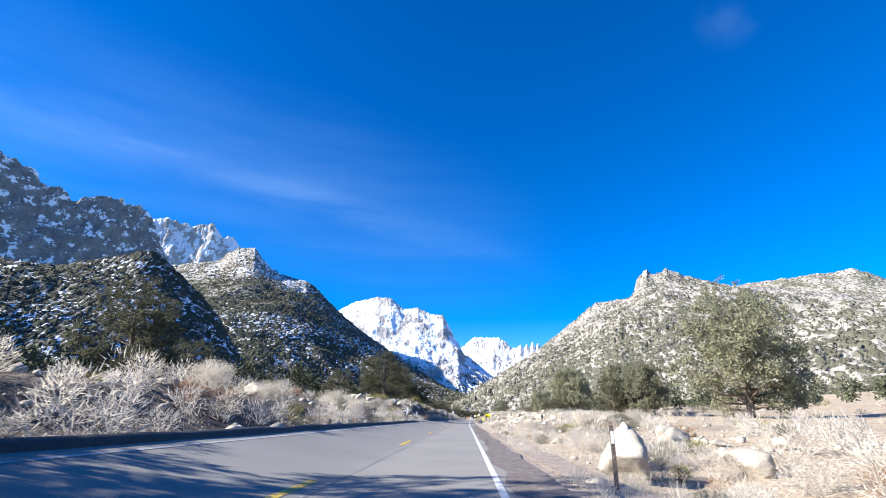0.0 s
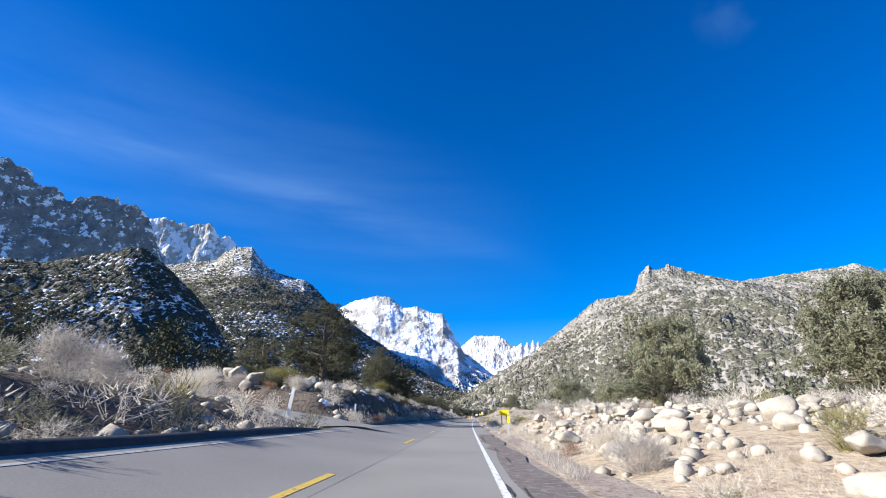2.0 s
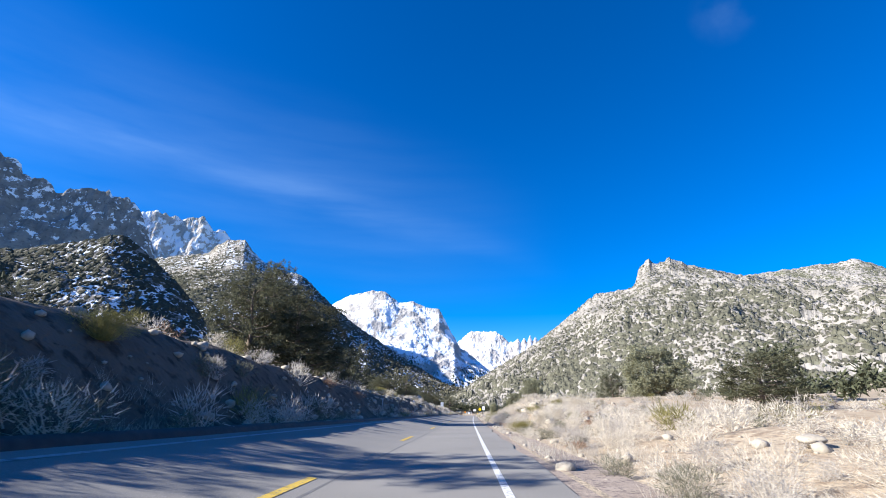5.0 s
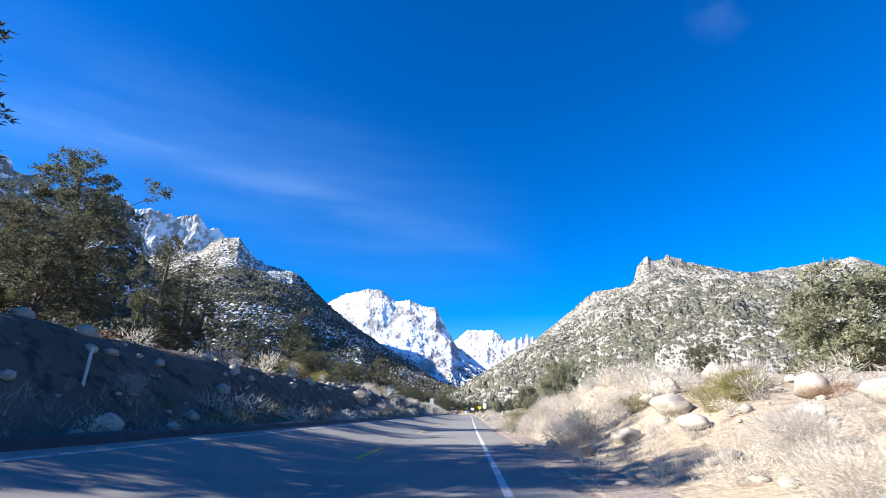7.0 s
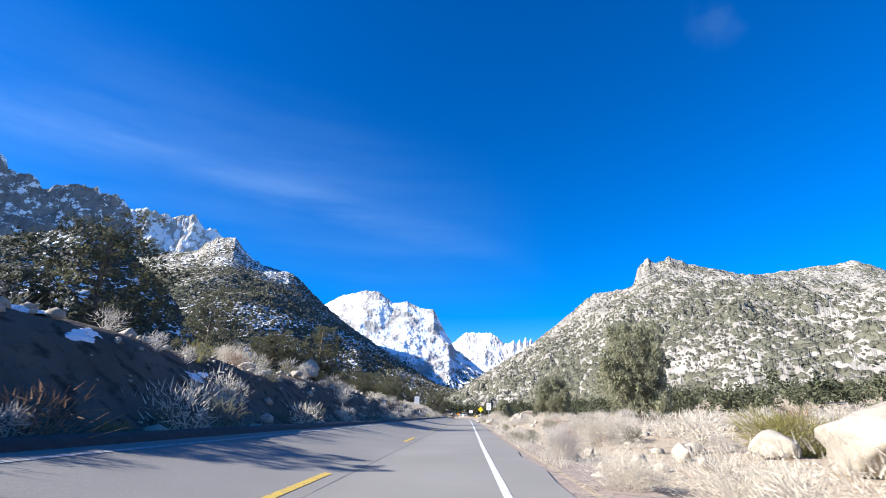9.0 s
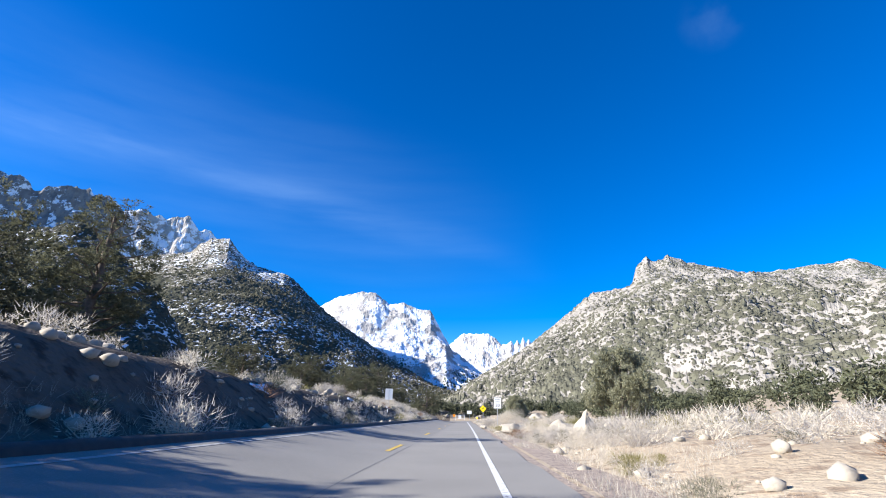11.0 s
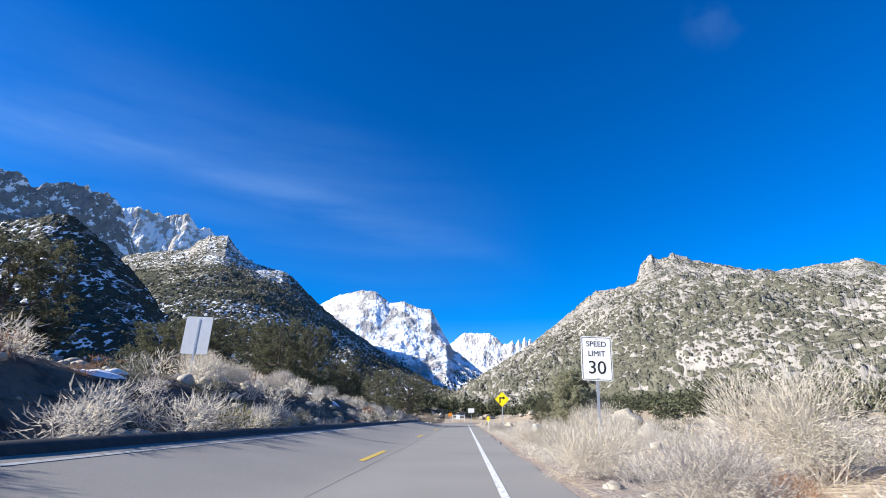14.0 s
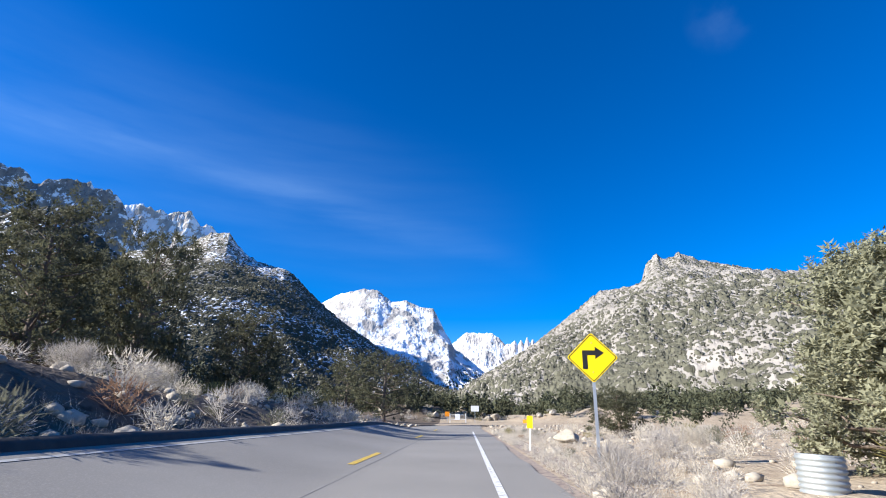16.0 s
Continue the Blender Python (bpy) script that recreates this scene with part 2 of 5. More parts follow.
M = {
    "asphalt": material("asphalt", (0.178, 0.168, 0.153), (0.232, 0.220, 0.202), 0.4, 0.85, 0.25, 90, (0.270, 0.257, 0.238), 70),
    "seam": material("seam_sealer", (0.125, 0.122, 0.117), (0.165, 0.16, 0.155), 3, 0.8, 0.2, 60),
    "tar": material("tar", (0.03, 0.03, 0.03), (0.06, 0.055, 0.05), 6, 0.7, 0.2, 60),
    "white_paint": material("road_paint_white", (0.66, 0.66, 0.65), (0.52, 0.52, 0.51), 9, 0.7, 0.1, 80, (0.27, 0.265, 0.26), 14),
    "worn_white": material("road_paint_worn", (0.33, 0.33, 0.32), (0.46, 0.46, 0.45), 5, 0.75, 0.1, 80, (0.22, 0.215, 0.21), 5),
    "yellow_paint": material("road_paint_yellow", (0.62, 0.42, 0.06), (0.52, 0.35, 0.07), 9, 0.7, 0.1, 80, (0.25, 0.22, 0.15), 20),
    "gravel": material("roadside_gravel", (0.24, 0.19, 0.155), (0.34, 0.28, 0.23), 2.5, 0.95, 0.6, 25, (0.14, 0.11, 0.10), 14),
    "broken": material("broken_asphalt_edge", (0.105, 0.085, 0.078), (0.17, 0.145, 0.132), 3.0, 0.95, 0.6, 20, (0.21, 0.19, 0.175), 7),
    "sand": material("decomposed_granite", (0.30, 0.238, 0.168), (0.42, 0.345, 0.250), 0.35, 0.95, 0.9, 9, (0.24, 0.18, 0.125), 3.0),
    # grey-brown soil, its colour darkened further to carry the bank's shade
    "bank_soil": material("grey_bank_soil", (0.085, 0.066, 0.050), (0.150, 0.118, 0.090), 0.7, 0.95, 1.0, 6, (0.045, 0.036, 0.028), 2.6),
    "granite": material("granite", (0.33, 0.288, 0.228), (0.44, 0.395, 0.325), 1.6, 0.9, 0.25, 16, (0.30, 0.265, 0.215), 9, vary=0.12),
    "straw": material("dry_brush", (0.54, 0.485, 0.395), (0.69, 0.63, 0.53), 2.0, 0.9, vary=0.25, leaf=0.45),
    "grey_brush": material("grey_brush", (0.41, 0.37, 0.325), (0.55, 0.51, 0.455), 2.0, 0.9, vary=0.25, leaf=0.45),
    "olive": material("olive_brush", (0.19, 0.176, 0.062), (0.30, 0.266, 0.095), 2.0, 0.85, vary=0.25, leaf=0.35),
    "rust": material("rust_brush", (0.26, 0.15, 0.09), (0.36, 0.22, 0.14), 2.0, 0.9, vary=0.2, leaf=0.35),
    "sage": material("sage_brush", (0.17, 0.17, 0.12), (0.25, 0.24, 0.17), 2.0, 0.9, vary=0.25, leaf=0.35),
    # sun and shade on the trees put into two needle colours, dark and light
    "needles": material("pine_needles", (0.080, 0.083, 0.047), (0.140, 0.138, 0.083), 1.6, 0.8, vary=0.35, leaf=0.35),
    "needles_light": material("juniper_needles", (0.200, 0.202, 0.126), (0.300, 0.294, 0.194), 1.6, 0.8, vary=0.3, leaf=0.35),
    "bark": material("bark", (0.10, 0.075, 0.055), (0.20, 0.16, 0.13), 6, 0.95, 0.8, 22),
    "snow": material("old_snow", (0.80, 0.83, 0.88), (0.88, 0.89, 0.92), 3, 0.6, 0.5, 7),
    "steel": material("galvanised_steel", (0.50, 0.52, 0.53), (0.62, 0.63, 0.64), 8, 0.45, metal=0.8),
    "drum": material("dull_galvanised", (0.30, 0.33, 0.33), (0.40, 0.42, 0.42), 7, 0.55, metal=0.5),
    "sign_white": material("sign_face_white", (0.80, 0.80, 0.79), (0.74, 0.74, 0.73), 6, 0.5),
    "sign_back": material("sign_back_aluminium", (0.66, 0.67, 0.67), (0.74, 0.75, 0.75), 7, 0.5, metal=0.15),
    "sign_yellow": material("sign_face_yellow", (0.90, 0.66, 0.005), (0.84, 0.60, 0.005), 6, 0.5),
    "black": material("sign_black", (0.015, 0.015, 0.015), (0.025, 0.025, 0.025), 6, 0.5),
    "orange": material("reflector_orange", (0.85, 0.30, 0.02), (0.75, 0.25, 0.02), 6, 0.4),
    "post_white": material("plastic_post_white", (0.72, 0.72, 0.70), (0.60, 0.60, 0.58), 5, 0.6),
    "redwood": material("weathered_redwood", (0.14, 0.068, 0.042), (0.23, 0.12, 0.068), 5, 0.85, 0.5, 24),
}

# ---------------------------------------------------------------- builders


def mesh_from(name, verts, faces, mat, smooth=False):
    me = bpy.data.meshes.new(name)
    me.from_pydata(np.asarray(verts).tolist(), [], faces if isinstance(faces, list) else faces.tolist())
    me.materials.append(mat)
    if smooth:
        me.polygons.foreach_set("use_smooth", [True] * len(me.polygons))
    me.update()
    return me


def bm_mesh(name, bm, mat, smooth=False):
    me = bpy.data.meshes.new(name)
    bm.normal_update()
    bm.to_mesh(me)
    bm.free()
    me.materials.append(mat)
    if smooth:
        me.polygons.foreach_set("use_smooth", [True] * len(me.polygons))
    return me


def part(name, bm, mat, parent, label="", smooth=False):
    ob = new(name, bm_mesh(name, bm, mat, smooth))
    ob.parent = parent
    if label:
        ob["label"] = label
    return ob


def empty(name, m, label, category, group="", kind=""):
    ob = new(name)
    ob.empty_display_size = 0.2
    ob.matrix_basis = m
    return tagged(ob, label, category, group, kind)


def box(bm, x0, x1, y0, y1, z0, z1, bevel=0.0):
    geom = bmesh.ops.create_cube(bm, size=1.0, matrix=Matrix.Translation(((x0 + x1) / 2, (y0 + y1) / 2, (z0 + z1) / 2))
                                 @ Matrix.Diagonal((x1 - x0, y1 - y0, z1 - z0, 1)))
    if bevel:
        edges = list({e for v in geom["verts"] for e in v.link_edges})
        bmesh.ops.bevel(bm, geom=edges, offset=bevel, segments=2, affect="EDGES")
    return bm


def tube_arrays(points, radii, sides=7):
    """A tapered tube along points: vertices and quads."""
    pts = np.asarray(points, float)
    verts, faces = [], []
    for i, p in enumerate(pts):
        d = pts[min(i + 1, len(pts) - 1)] - pts[max(i - 1, 0)]
        d = d / (np.linalg.norm(d) + 1e-9)
        a = np.cross(d, (0.3, 0.9, 0.2))
        a /= np.linalg.norm(a) + 1e-9
        b = np.cross(d, a)
        for k in range(sides):
            w = 2 * math.pi * k / sides
            verts.append(p + radii[i] * (math.cos(w) * a + math.sin(w) * b))
    for i in range(len(pts) - 1):
        for k in range(sides):
            q = (k + 1) % sides
            faces.append([i * sides + k, i * sides + q, (i + 1) * sides + q, (i + 1) * sides + k])
    return verts, faces


def blades(r, base, direction, length, width):
    """Slender triangles from base along direction, in random roll."""
    k = len(base)
    side = np.cross(direction, r.normal(size=(k, 3)))
    side /= np.linalg.norm(side, axis=1, keepdims=True) + 1e-9
    w = np.reshape(width, (-1, 1)) * 0.5
    tip = base + direction * np.reshape(length, (-1, 1))
    v = np.stack([base - side * w, base + side * w, tip], 1).reshape(-1, 3)
    return v, np.arange(3 * k).reshape(-1, 3)


def unit(a):
    return a / (np.linalg.norm(a, axis=-1, keepdims=True) + 1e-9)


def joined(items):
    """Several (verts, faces) lists as one."""
    vs, fs, o = [], [], 0
    for v, f in items:
        v, f = np.asarray(v), np.asarray(f)
        vs.append(v)
        fs.append(f + o)
        o += len(v)
    return np.concatenate(vs), np.concatenate(fs)


def placed(v, x, y, z, turn, sx, sy, sz):
    c, s = math.cos(turn), math.sin(turn)
    q = v * (sx, sy, sz)
    return np.stack([q[:, 0] * c - q[:, 1] * s + x, q[:, 0] * s + q[:, 1] * c + y, q[:, 2] + z], 1)


# ---------------------------------------------------------------- the lie of the land
ROAD_Y = [-400, 60, 80, 100, 120, 140, 160, 180, 200, 220, 240, 300, 5000]
ROAD_X = [0, 0, 0.07, 0.24, 0.48, 0.78, 1.16, 1.61, 2.07, 2.48, 2.83, 3.9, 3.9]
BANK_Y = [-80, 0, 30, 38, 49, 54, 57, 61, 66, 84, 110, 127, 156, 180, 200, 212, 240, 262, 285]
BANK_H = [1.3, 1.4, 1.5, 1.5, 1.5, 1.0, 1.1, 2.0, 2.6, 3.3, 3.2, 2.7, 2.9, 2.7, 2.2, 2.1, 2.1, 1.2, 0.1]
RISE_Y = [-80, 29, 56, 70, 76, 90, 115, 128, 138, 144, 150, 165, 200, 235, 270, 400]
RISE_H = [0.2, 0.3, 0.9, 1.4, 1.0, 0.3, 0.7, 1.2, 2.2, 1.1, 0.3, 0.3, 0.3, 0.1, 0.0, 0.0]
SIDE_ROAD = [(0.5, 73.5), (3.6, 76.6), (6.9, 82.9), (9.5, 91.0), (14.0, 103.0)]
DRIVE = [(-3.5, 55.5), (-8.0, 58.5), (-14.0, 61.0), (-25.0, 59.0), (-45.0, 57.0)]


def cx(y):
    return float(np.interp(y, ROAD_Y, ROAD_X))


def smooth(a, b, x):
    t = min(max((x - a) / (b - a), 0.0), 1.0)
    return t * t * (3 - 2 * t)


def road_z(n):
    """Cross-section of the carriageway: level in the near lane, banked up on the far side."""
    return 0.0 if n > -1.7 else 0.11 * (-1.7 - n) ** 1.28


def to_line(x, y, line):
    best, along, done = 1e9, 0.0, 0.0
    for (ax, ay), (bx, by) in zip(line, line[1:]):
        dx, dy = bx - ax, by - ay
        ll = math.hypot(dx, dy)
        t = min(max(((x - ax) * dx + (y - ay) * dy) / (ll * ll), 0), 1)
        d = math.hypot(x - ax - t * dx, y - ay - t * dy)
        if d < best:
            best, along = d, done + t * ll
        done += ll
    return best, along


def ground_z(x, y):
    n = x - cx(y)
    rough = noise.noise((x * 0.45, y * 0.45, 0)) * 0.16 + noise.noise((x * 1.3, y * 1.3, 5)) * 0.06
    rough += noise.noise((x * 0.09, y * 0.09, 9)) * 0.32
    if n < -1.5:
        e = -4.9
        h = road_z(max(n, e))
        if n < e:
            bank = float(np.interp(y, BANK_Y, BANK_H))
            h += bank * (0.72 * smooth(0.5, 3.4, e - n) + 0.28 * smooth(2.2, 10, e - n)) + rough * smooth(0.2, 4, e - n)
            h += 0.05 * max(0.0, -n - 16) + 0.05 * max(0.0, -n - 60)
    else:
        h = 0.0
        if n > 1.3:
            rise = float(np.interp(y, RISE_Y, RISE_H))
            h += -0.12 * smooth(1.3, 2.2, n) + rise * smooth(1.8, 6.5, n) + 0.25 * smooth(4, 11, n) * (1 - smooth(190, 230, y))
            h += rough * smooth(1.6, 4.5, n) + 0.028 * max(0.0, n - 12) + 0.05 * max(0.0, n - 40)
    far = max(abs(n), y - 370, -y - 100)
    if far > 60:
        h += noise.fractal((x * 0.008, y * 0.008, 3), 1.0, 2.0, 4) * 5.0 * smooth(60, 220, far)
    # the paved turn beyond the last sign, and what lies behind it
    if y > 262:
        flat = smooth(262, 282, y) * (1 - smooth(319, 337, y)) * smooth(-14, -6, n) * (1 - smooth(35, 60, n))
        h = h * (1 - flat)
        h += 1.6 * smooth(325, 367, y) * (1 - smooth(60, 140, abs(n)))
        for mx, my, mw, mh in ((-6, 330, 9, 2.0), (3, 336, 8, 1.5), (22, 325, 11, 1.6), (40, 324, 14, 2.0)):
            h += mh * math.exp(-((x - mx) / mw) ** 2 - ((y - my) / 6.0) ** 2) * (1 + 0.5 * noise.noise((x * 0.3, y * 0.3, 1)))
    d, along = to_line(x, y, SIDE_ROAD)
    if d < 6 and n > 0.5:
        w = 1 - smooth(1.9, 3.6, d)
        h = h * (1 - w) + (0.005 * along - 0.03) * w
    d, along = to_line(x, y, DRIVE)
    if d < 6 and n < -4.6:
        w = (1 - smooth(1.3, 3.0, d)) * smooth(-4.6, -5.6, n)
        h = h * (1 - w) + (0.45 + 0.13 * max(0, along - 1.5)) * w
    return h


def grow(start, step, factor, end):
    out, v = [], start
    while v < end:
        step *= factor
        v += step
        out.append(v)
    return out


near_n = list(np.arange(-16, 14.01, 0.45))
cols = [-v for v in grow(16, 0.45, 1.13, 4700)][::-1] + near_n + grow(14, 0.45, 1.13, 4700)
near_y = list(np.arange(-16, 322, 1.0))
lines = [-v for v in grow(16, 1.0, 1.3, 900)][::-1] + near_y + grow(322, 1.0, 1.12, 4900)
gv, gf = [], []
for y in lines:
    for c in cols:
        x = c + cx(y)
        drop = 0.07 if -4.75 < c < 1.15 and y < 300 else 0.0
        gv.append((x, y, ground_z(x, y) - drop))
nc = len(cols)
for j in range(len(lines) - 1):
    for i in range(nc - 1):
        a = j * nc + i
        gf.append([a, a + 1, a + 1 + nc, a + nc])
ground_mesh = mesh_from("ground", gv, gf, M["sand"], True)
# left of the road: the soil with shade put into its colour
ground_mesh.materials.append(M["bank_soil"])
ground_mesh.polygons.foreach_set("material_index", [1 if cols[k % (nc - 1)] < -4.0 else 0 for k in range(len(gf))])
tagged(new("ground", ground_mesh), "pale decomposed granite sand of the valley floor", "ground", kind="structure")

# ---------------------------------------------------------------- road
TURN_Y, TURN_R = 283.0, 26.0


def road_line():
    """Points and headings of the road: nearly straight, then a sharp bend to the right."""
    out = []
    y = -90.0
    while y < TURN_Y:
        dx = cx(y + 1) - cx(y - 1)
        out.append((cx(y), y, math.atan2(dx, 2.0)))
        y += 1.5
    x0, a = cx(TURN_Y), 0.0
    while a < 80:
        r = radians(a)
        out.append((x0 + TURN_R * (1 - math.cos(r)), TURN_Y + TURN_R * math.sin(r), r))
        a += 4
    x, y, r = out[-1]
    for k in range(1, 30):
        out.append((x + 3 * k * math.sin(r), y + 3 * k * math.cos(r), r))
    return out


ROAD = road_line()


def strip(name, offsets, mat, lift, ys=(-1e9, 1e9), wobble=0.0, thick=0.0):
    """A band of the road between offsets, following its line."""
    v, f = [], []
    pts = [p for p in ROAD if ys[0] <= p[1] <= ys[1]]
    flat0 = TURN_Y - 18
    for k, (x, y, r) in enumerate(pts):
        bank = 1 - smooth(flat0, TURN_Y, y)
        for i, o in enumerate(offsets):
            if wobble and i in (0, len(offsets) - 1):
                o = o + wobble * noise.noise((y * 0.6, i, 0.5))
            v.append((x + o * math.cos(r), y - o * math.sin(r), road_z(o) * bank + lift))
    m = len(offsets)
    for k in range(len(pts) - 1):
        for i in range(m - 1):
            a = k * m + i
            f.append([a, a + 1, a + 1 + m, a + m])
    return mesh_from(name, v, f, mat, True)


road = tagged(new("road", strip("road", list(np.linspace(-4.85, 1.25, 26)), M["asphalt"], 0.0, wobble=0.12)),
              "grey worn two-lane asphalt mountain road", "road", kind="structure")
line_l = new("edge_line", strip("edge_line", [-4.51, -4.47, -4.43], M["worn_white"], 0.006, (-90, 300)))
line_r = new("edge_line", strip("edge_line", [0.39, 0.44, 0.49], M["white_paint"], 0.006, (-90, 272)))
for o in (line_l, line_r):
    o.parent = road
shoulder = tagged(new("shoulder", strip("shoulder", [1.15, 1.5, 1.9, 2.3], M["gravel"], -0.03, wobble=0.2)),
                  "brown gravel shoulder beside the asphalt", "shoulder", kind="structure")
edge = new("broken_edge", strip("broken_edge", [0.60, 0.80, 1.05, 1.30], M["broken"], 0.005, (-90, 64), wobble=0.22))
edge.parent = road
for k in range(-1, 22):
    y0 = 16.3 + 12.19 * k
    v, f = [], []
    for j in range(4):
        y = y0 + 3.05 * j / 3
        for o in (-2.13, -2.07, -2.01):
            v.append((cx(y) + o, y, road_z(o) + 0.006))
    for j in range(3):
        for i in range(2):
            a = j * 3 + i
            f.append([a, a + 1, a + 4, a + 3])
    d = new("centre_dash", mesh_from("centre_dash", v, f, M["yellow_paint"]))
    d.parent = road

# the paved mouth of the side road, 4 mm over the ground
sv, sf = [], []
APRON = [(0.5, 70.0, 0.5, 79.3), (1.4, 71.2, 1.3, 78.2), (2.4, 72.6, 2.2, 77.8), (3.4, 74.2, 3.1, 78.2), (4.7, 76.2, 4.0, 79.6), (6.4, 79.2, 5.0, 81.8), (8.2, 83.0, 5.9, 83.4), (8.9, 85.2, 6.6, 86.0)]
for ax, ay, bx, by in APRON:
    for k in range(7):
        t = k / 6
        x, y = ax + (bx - ax) * t, ay + (by - ay) * t
        sv.append((x, y, (-0.004 if x - cx(y) < 1.2 else max(-0.03 + 0.05, ground_z(x, y) + 0.05) * smooth(1.2, 2.4, x) + 0.004)))
for j in range(len(APRON) - 1):
    for k in range(6):
        a = j * 7 + k
        sf.append([a, a + 7, a + 8, a + 1])
tagged(new("side_road", mesh_from("side_road", sv, sf, M["asphalt"], True)), "grey asphalt mouth of a side road", "road", kind="structure")

# the paved drive that climbs away on the shaded side
dv, df = [], []
steps = []
for (ax, ay), (bx, by) in zip(DRIVE, DRIVE[1:]):
    ln = math.hypot(bx - ax, by - ay)
    steps += [(ax + (bx - ax) * k / int(ln / 0.5), ay + (by - ay) * k / int(ln / 0.5)) for k in range(int(ln / 0.5))]
steps = [(sum(p[0] for p in steps[max(0, i - 4):i + 5]) / len(steps[max(0, i - 4):i + 5]), sum(p[1] for p in steps[max(0, i - 4):i + 5]) / len(steps[max(0, i - 4):i + 5])) for i in range(2, 44)]
for i, (px, py) in enumerate(steps):
    qx, qy = steps[min(i + 1, len(steps) - 1)]
    ox, oy = steps[max(i - 1, 0)]
    ln = math.hypot(qx - ox, qy - oy)
    nx, ny = -(qy - oy) / ln, (qx - ox) / ln
    half = 1.25 + 1.3 * max(0.0, 1 - i / 9) ** 2
    for k in range(7):
        o = half * (k / 3 - 1)
        x, y = px + nx * o, py + ny * o
        dv.append((x, y, max(ground_z(x, y), ground_z(px, py) - 0.05) + 0.05))
for i in range(len(steps) - 1):
    for k in range(6):
        a = i * 7 + k
        df.append([a, a + 7, a + 8, a + 1])
tagged(new("driveway", mesh_from("driveway", dv, df, M["asphalt"], True)), "narrow grey asphalt driveway climbing the shaded bank", "road", kind="structure")

# ---------------------------------------------------------------- mountains


def mountain(name, origin, crest, far, foot, mat, label, rough, scale, seed, cols=320, rows=70, bow=0.85, jag=0.006, base=-30.0, soften=5.0, until=None):
    """A range: its skyline in degrees of bearing and height seen from origin, the distance of its crest and of its foot
    (two values each, from the first bearing to the last), and ridged relief between them."""
    az = np.array([c[0] for c in crest])
    el = np.array([c[1] for c in crest])
    span = np.linspace(az[0], az[-1], 400)
    sharp = np.interp(span, az, el)
    bell = np.exp(-0.5 * ((span[:, None] - span[None, :]) / soften) ** 2)
    broad = np.minimum((bell @ sharp) / bell.sum(1), sharp + 1.2)
    v, f = [], []
    back = 10
    for i in range(cols + 1):
        u = i / cols
        a = az[0] + (az[-1] - az[0]) * u
        e = float(np.interp(a, az, el))
        way = u if until is None else min(1.0, (a - az[0]) / (until - az[0]))
        rc = far[0] + (far[1] - far[0]) * way
        rf = foot[0] + (foot[1] - foot[0]) * way
        top = rc * math.tan(radians(e))
        low = rc * math.tan(radians(float(np.interp(a, span, broad))))
        ra = radians(a)
        for j in range(rows + back + 1):
            w = j / rows
            if w <= 1:
                r = rf + (rc - rf) * w
                h = base + (low + (top - low) * w ** 5 - base) * (w ** bow)
                amp = rough * math.sin(math.pi * min(w, 1) ** 0.8) ** 0.7 + rough * 0.05
            else:
                r = rc + (rc - rf) * (w - 1) * 2.2
                h = top - (top - base) * (w - 1) * 5.0
                amp = rough * 0.2
            x, y = origin[0] + r * math.sin(ra), origin[1] + r * math.cos(ra)
            p = Vector((x / scale, y / scale, seed))
            relief = noise.ridged_multi_fractal(p, 1.0, 2.1, 6, 1.0, 2.0) - 1.1
            fine = noise.fractal(p * 9, 0.8, 2.0, 4)
            h += amp * relief * 0.6 + rough * 0.10 * fine
            if 0.9 < w <= 1.0:
                h += rc * jag * noise.fractal(Vector((a * 1.7, seed, 1)), 0.7, 2.1, 5) * (w - 0.9) * 10
            elif w > 1:
                h += rc * jag * noise.fractal(Vector((a * 1.7, seed, 1)), 0.7, 2.1, 5) * max(0, 1 - (w - 1) * 10)
            v.append((x, y, h + 0.85))
    m = rows + back + 1
    for i in range(cols):
        for j in range(m - 1):
            q = i * m + j
            f.append([q, q + m, q + m + 1, q + 1])
    ob = new(name, mesh_from(name, v, f, mat, False))
    tagged(ob, label, "mountain", kind="structure")
    return np.array(v).reshape(cols + 1, m, 3)


O1, O2 = (1.8, 193.6), (0.6, 131.2)
ROCK, ROCK2 = (0.40, 0.36, 0.32), (0.52, 0.48, 0.44)
SCRUB = (0.045, 0.050, 0.028)
mountain("far_summit", O1, [(-1.5, 7.33), (-0.2, 8.3), (1.0, 9.3), (4.1, 9.25), (5.6, 8.05), (6.2, 8.0), (6.7, 8.45), (7.0, 7.9), (7.4, 8.4), (7.7, 7.9), (8.1, 8.75),
         (8.4, 8.0), (8.7, 8.6), (9.6, 6.89), (11.4, 5.91)], (4550, 4550), (3900, 3900),
         mountain_material("far_snow", (0.42, 0.40, 0.385), (0.52, 0.50, 0.48), SCRUB, 0.0, 0.44, 120), "distant snow-covered granite summit with needles", 90, 260, 1.0, 220, 60, jag=0.002)
mountain("white_massif", O1, [(-19.8, 10.67), (-16.2, 12.02), (-13.7, 13.5), (-11.1, 14.1), (-9.4, 13.95), (-7.8, 12.75), (-6.0, 12.9), (-3.9, 12.0), (-2.8, 12.1),
         (-1.5, 9.6), (-0.2, 7.33), (1.8, 5.73), (3.4, 4.46)], (3800, 3800), (2300, 2500),
         mountain_material("massif_snow", (0.34, 0.325, 0.31), (0.45, 0.43, 0.41), SCRUB, 0.30, 0.36, 190, 13, (250, 420, 0.6)), "white snow-dusted granite massif", 95, 620, 2.0, 300, 90, bow=1.05, jag=0.0012)
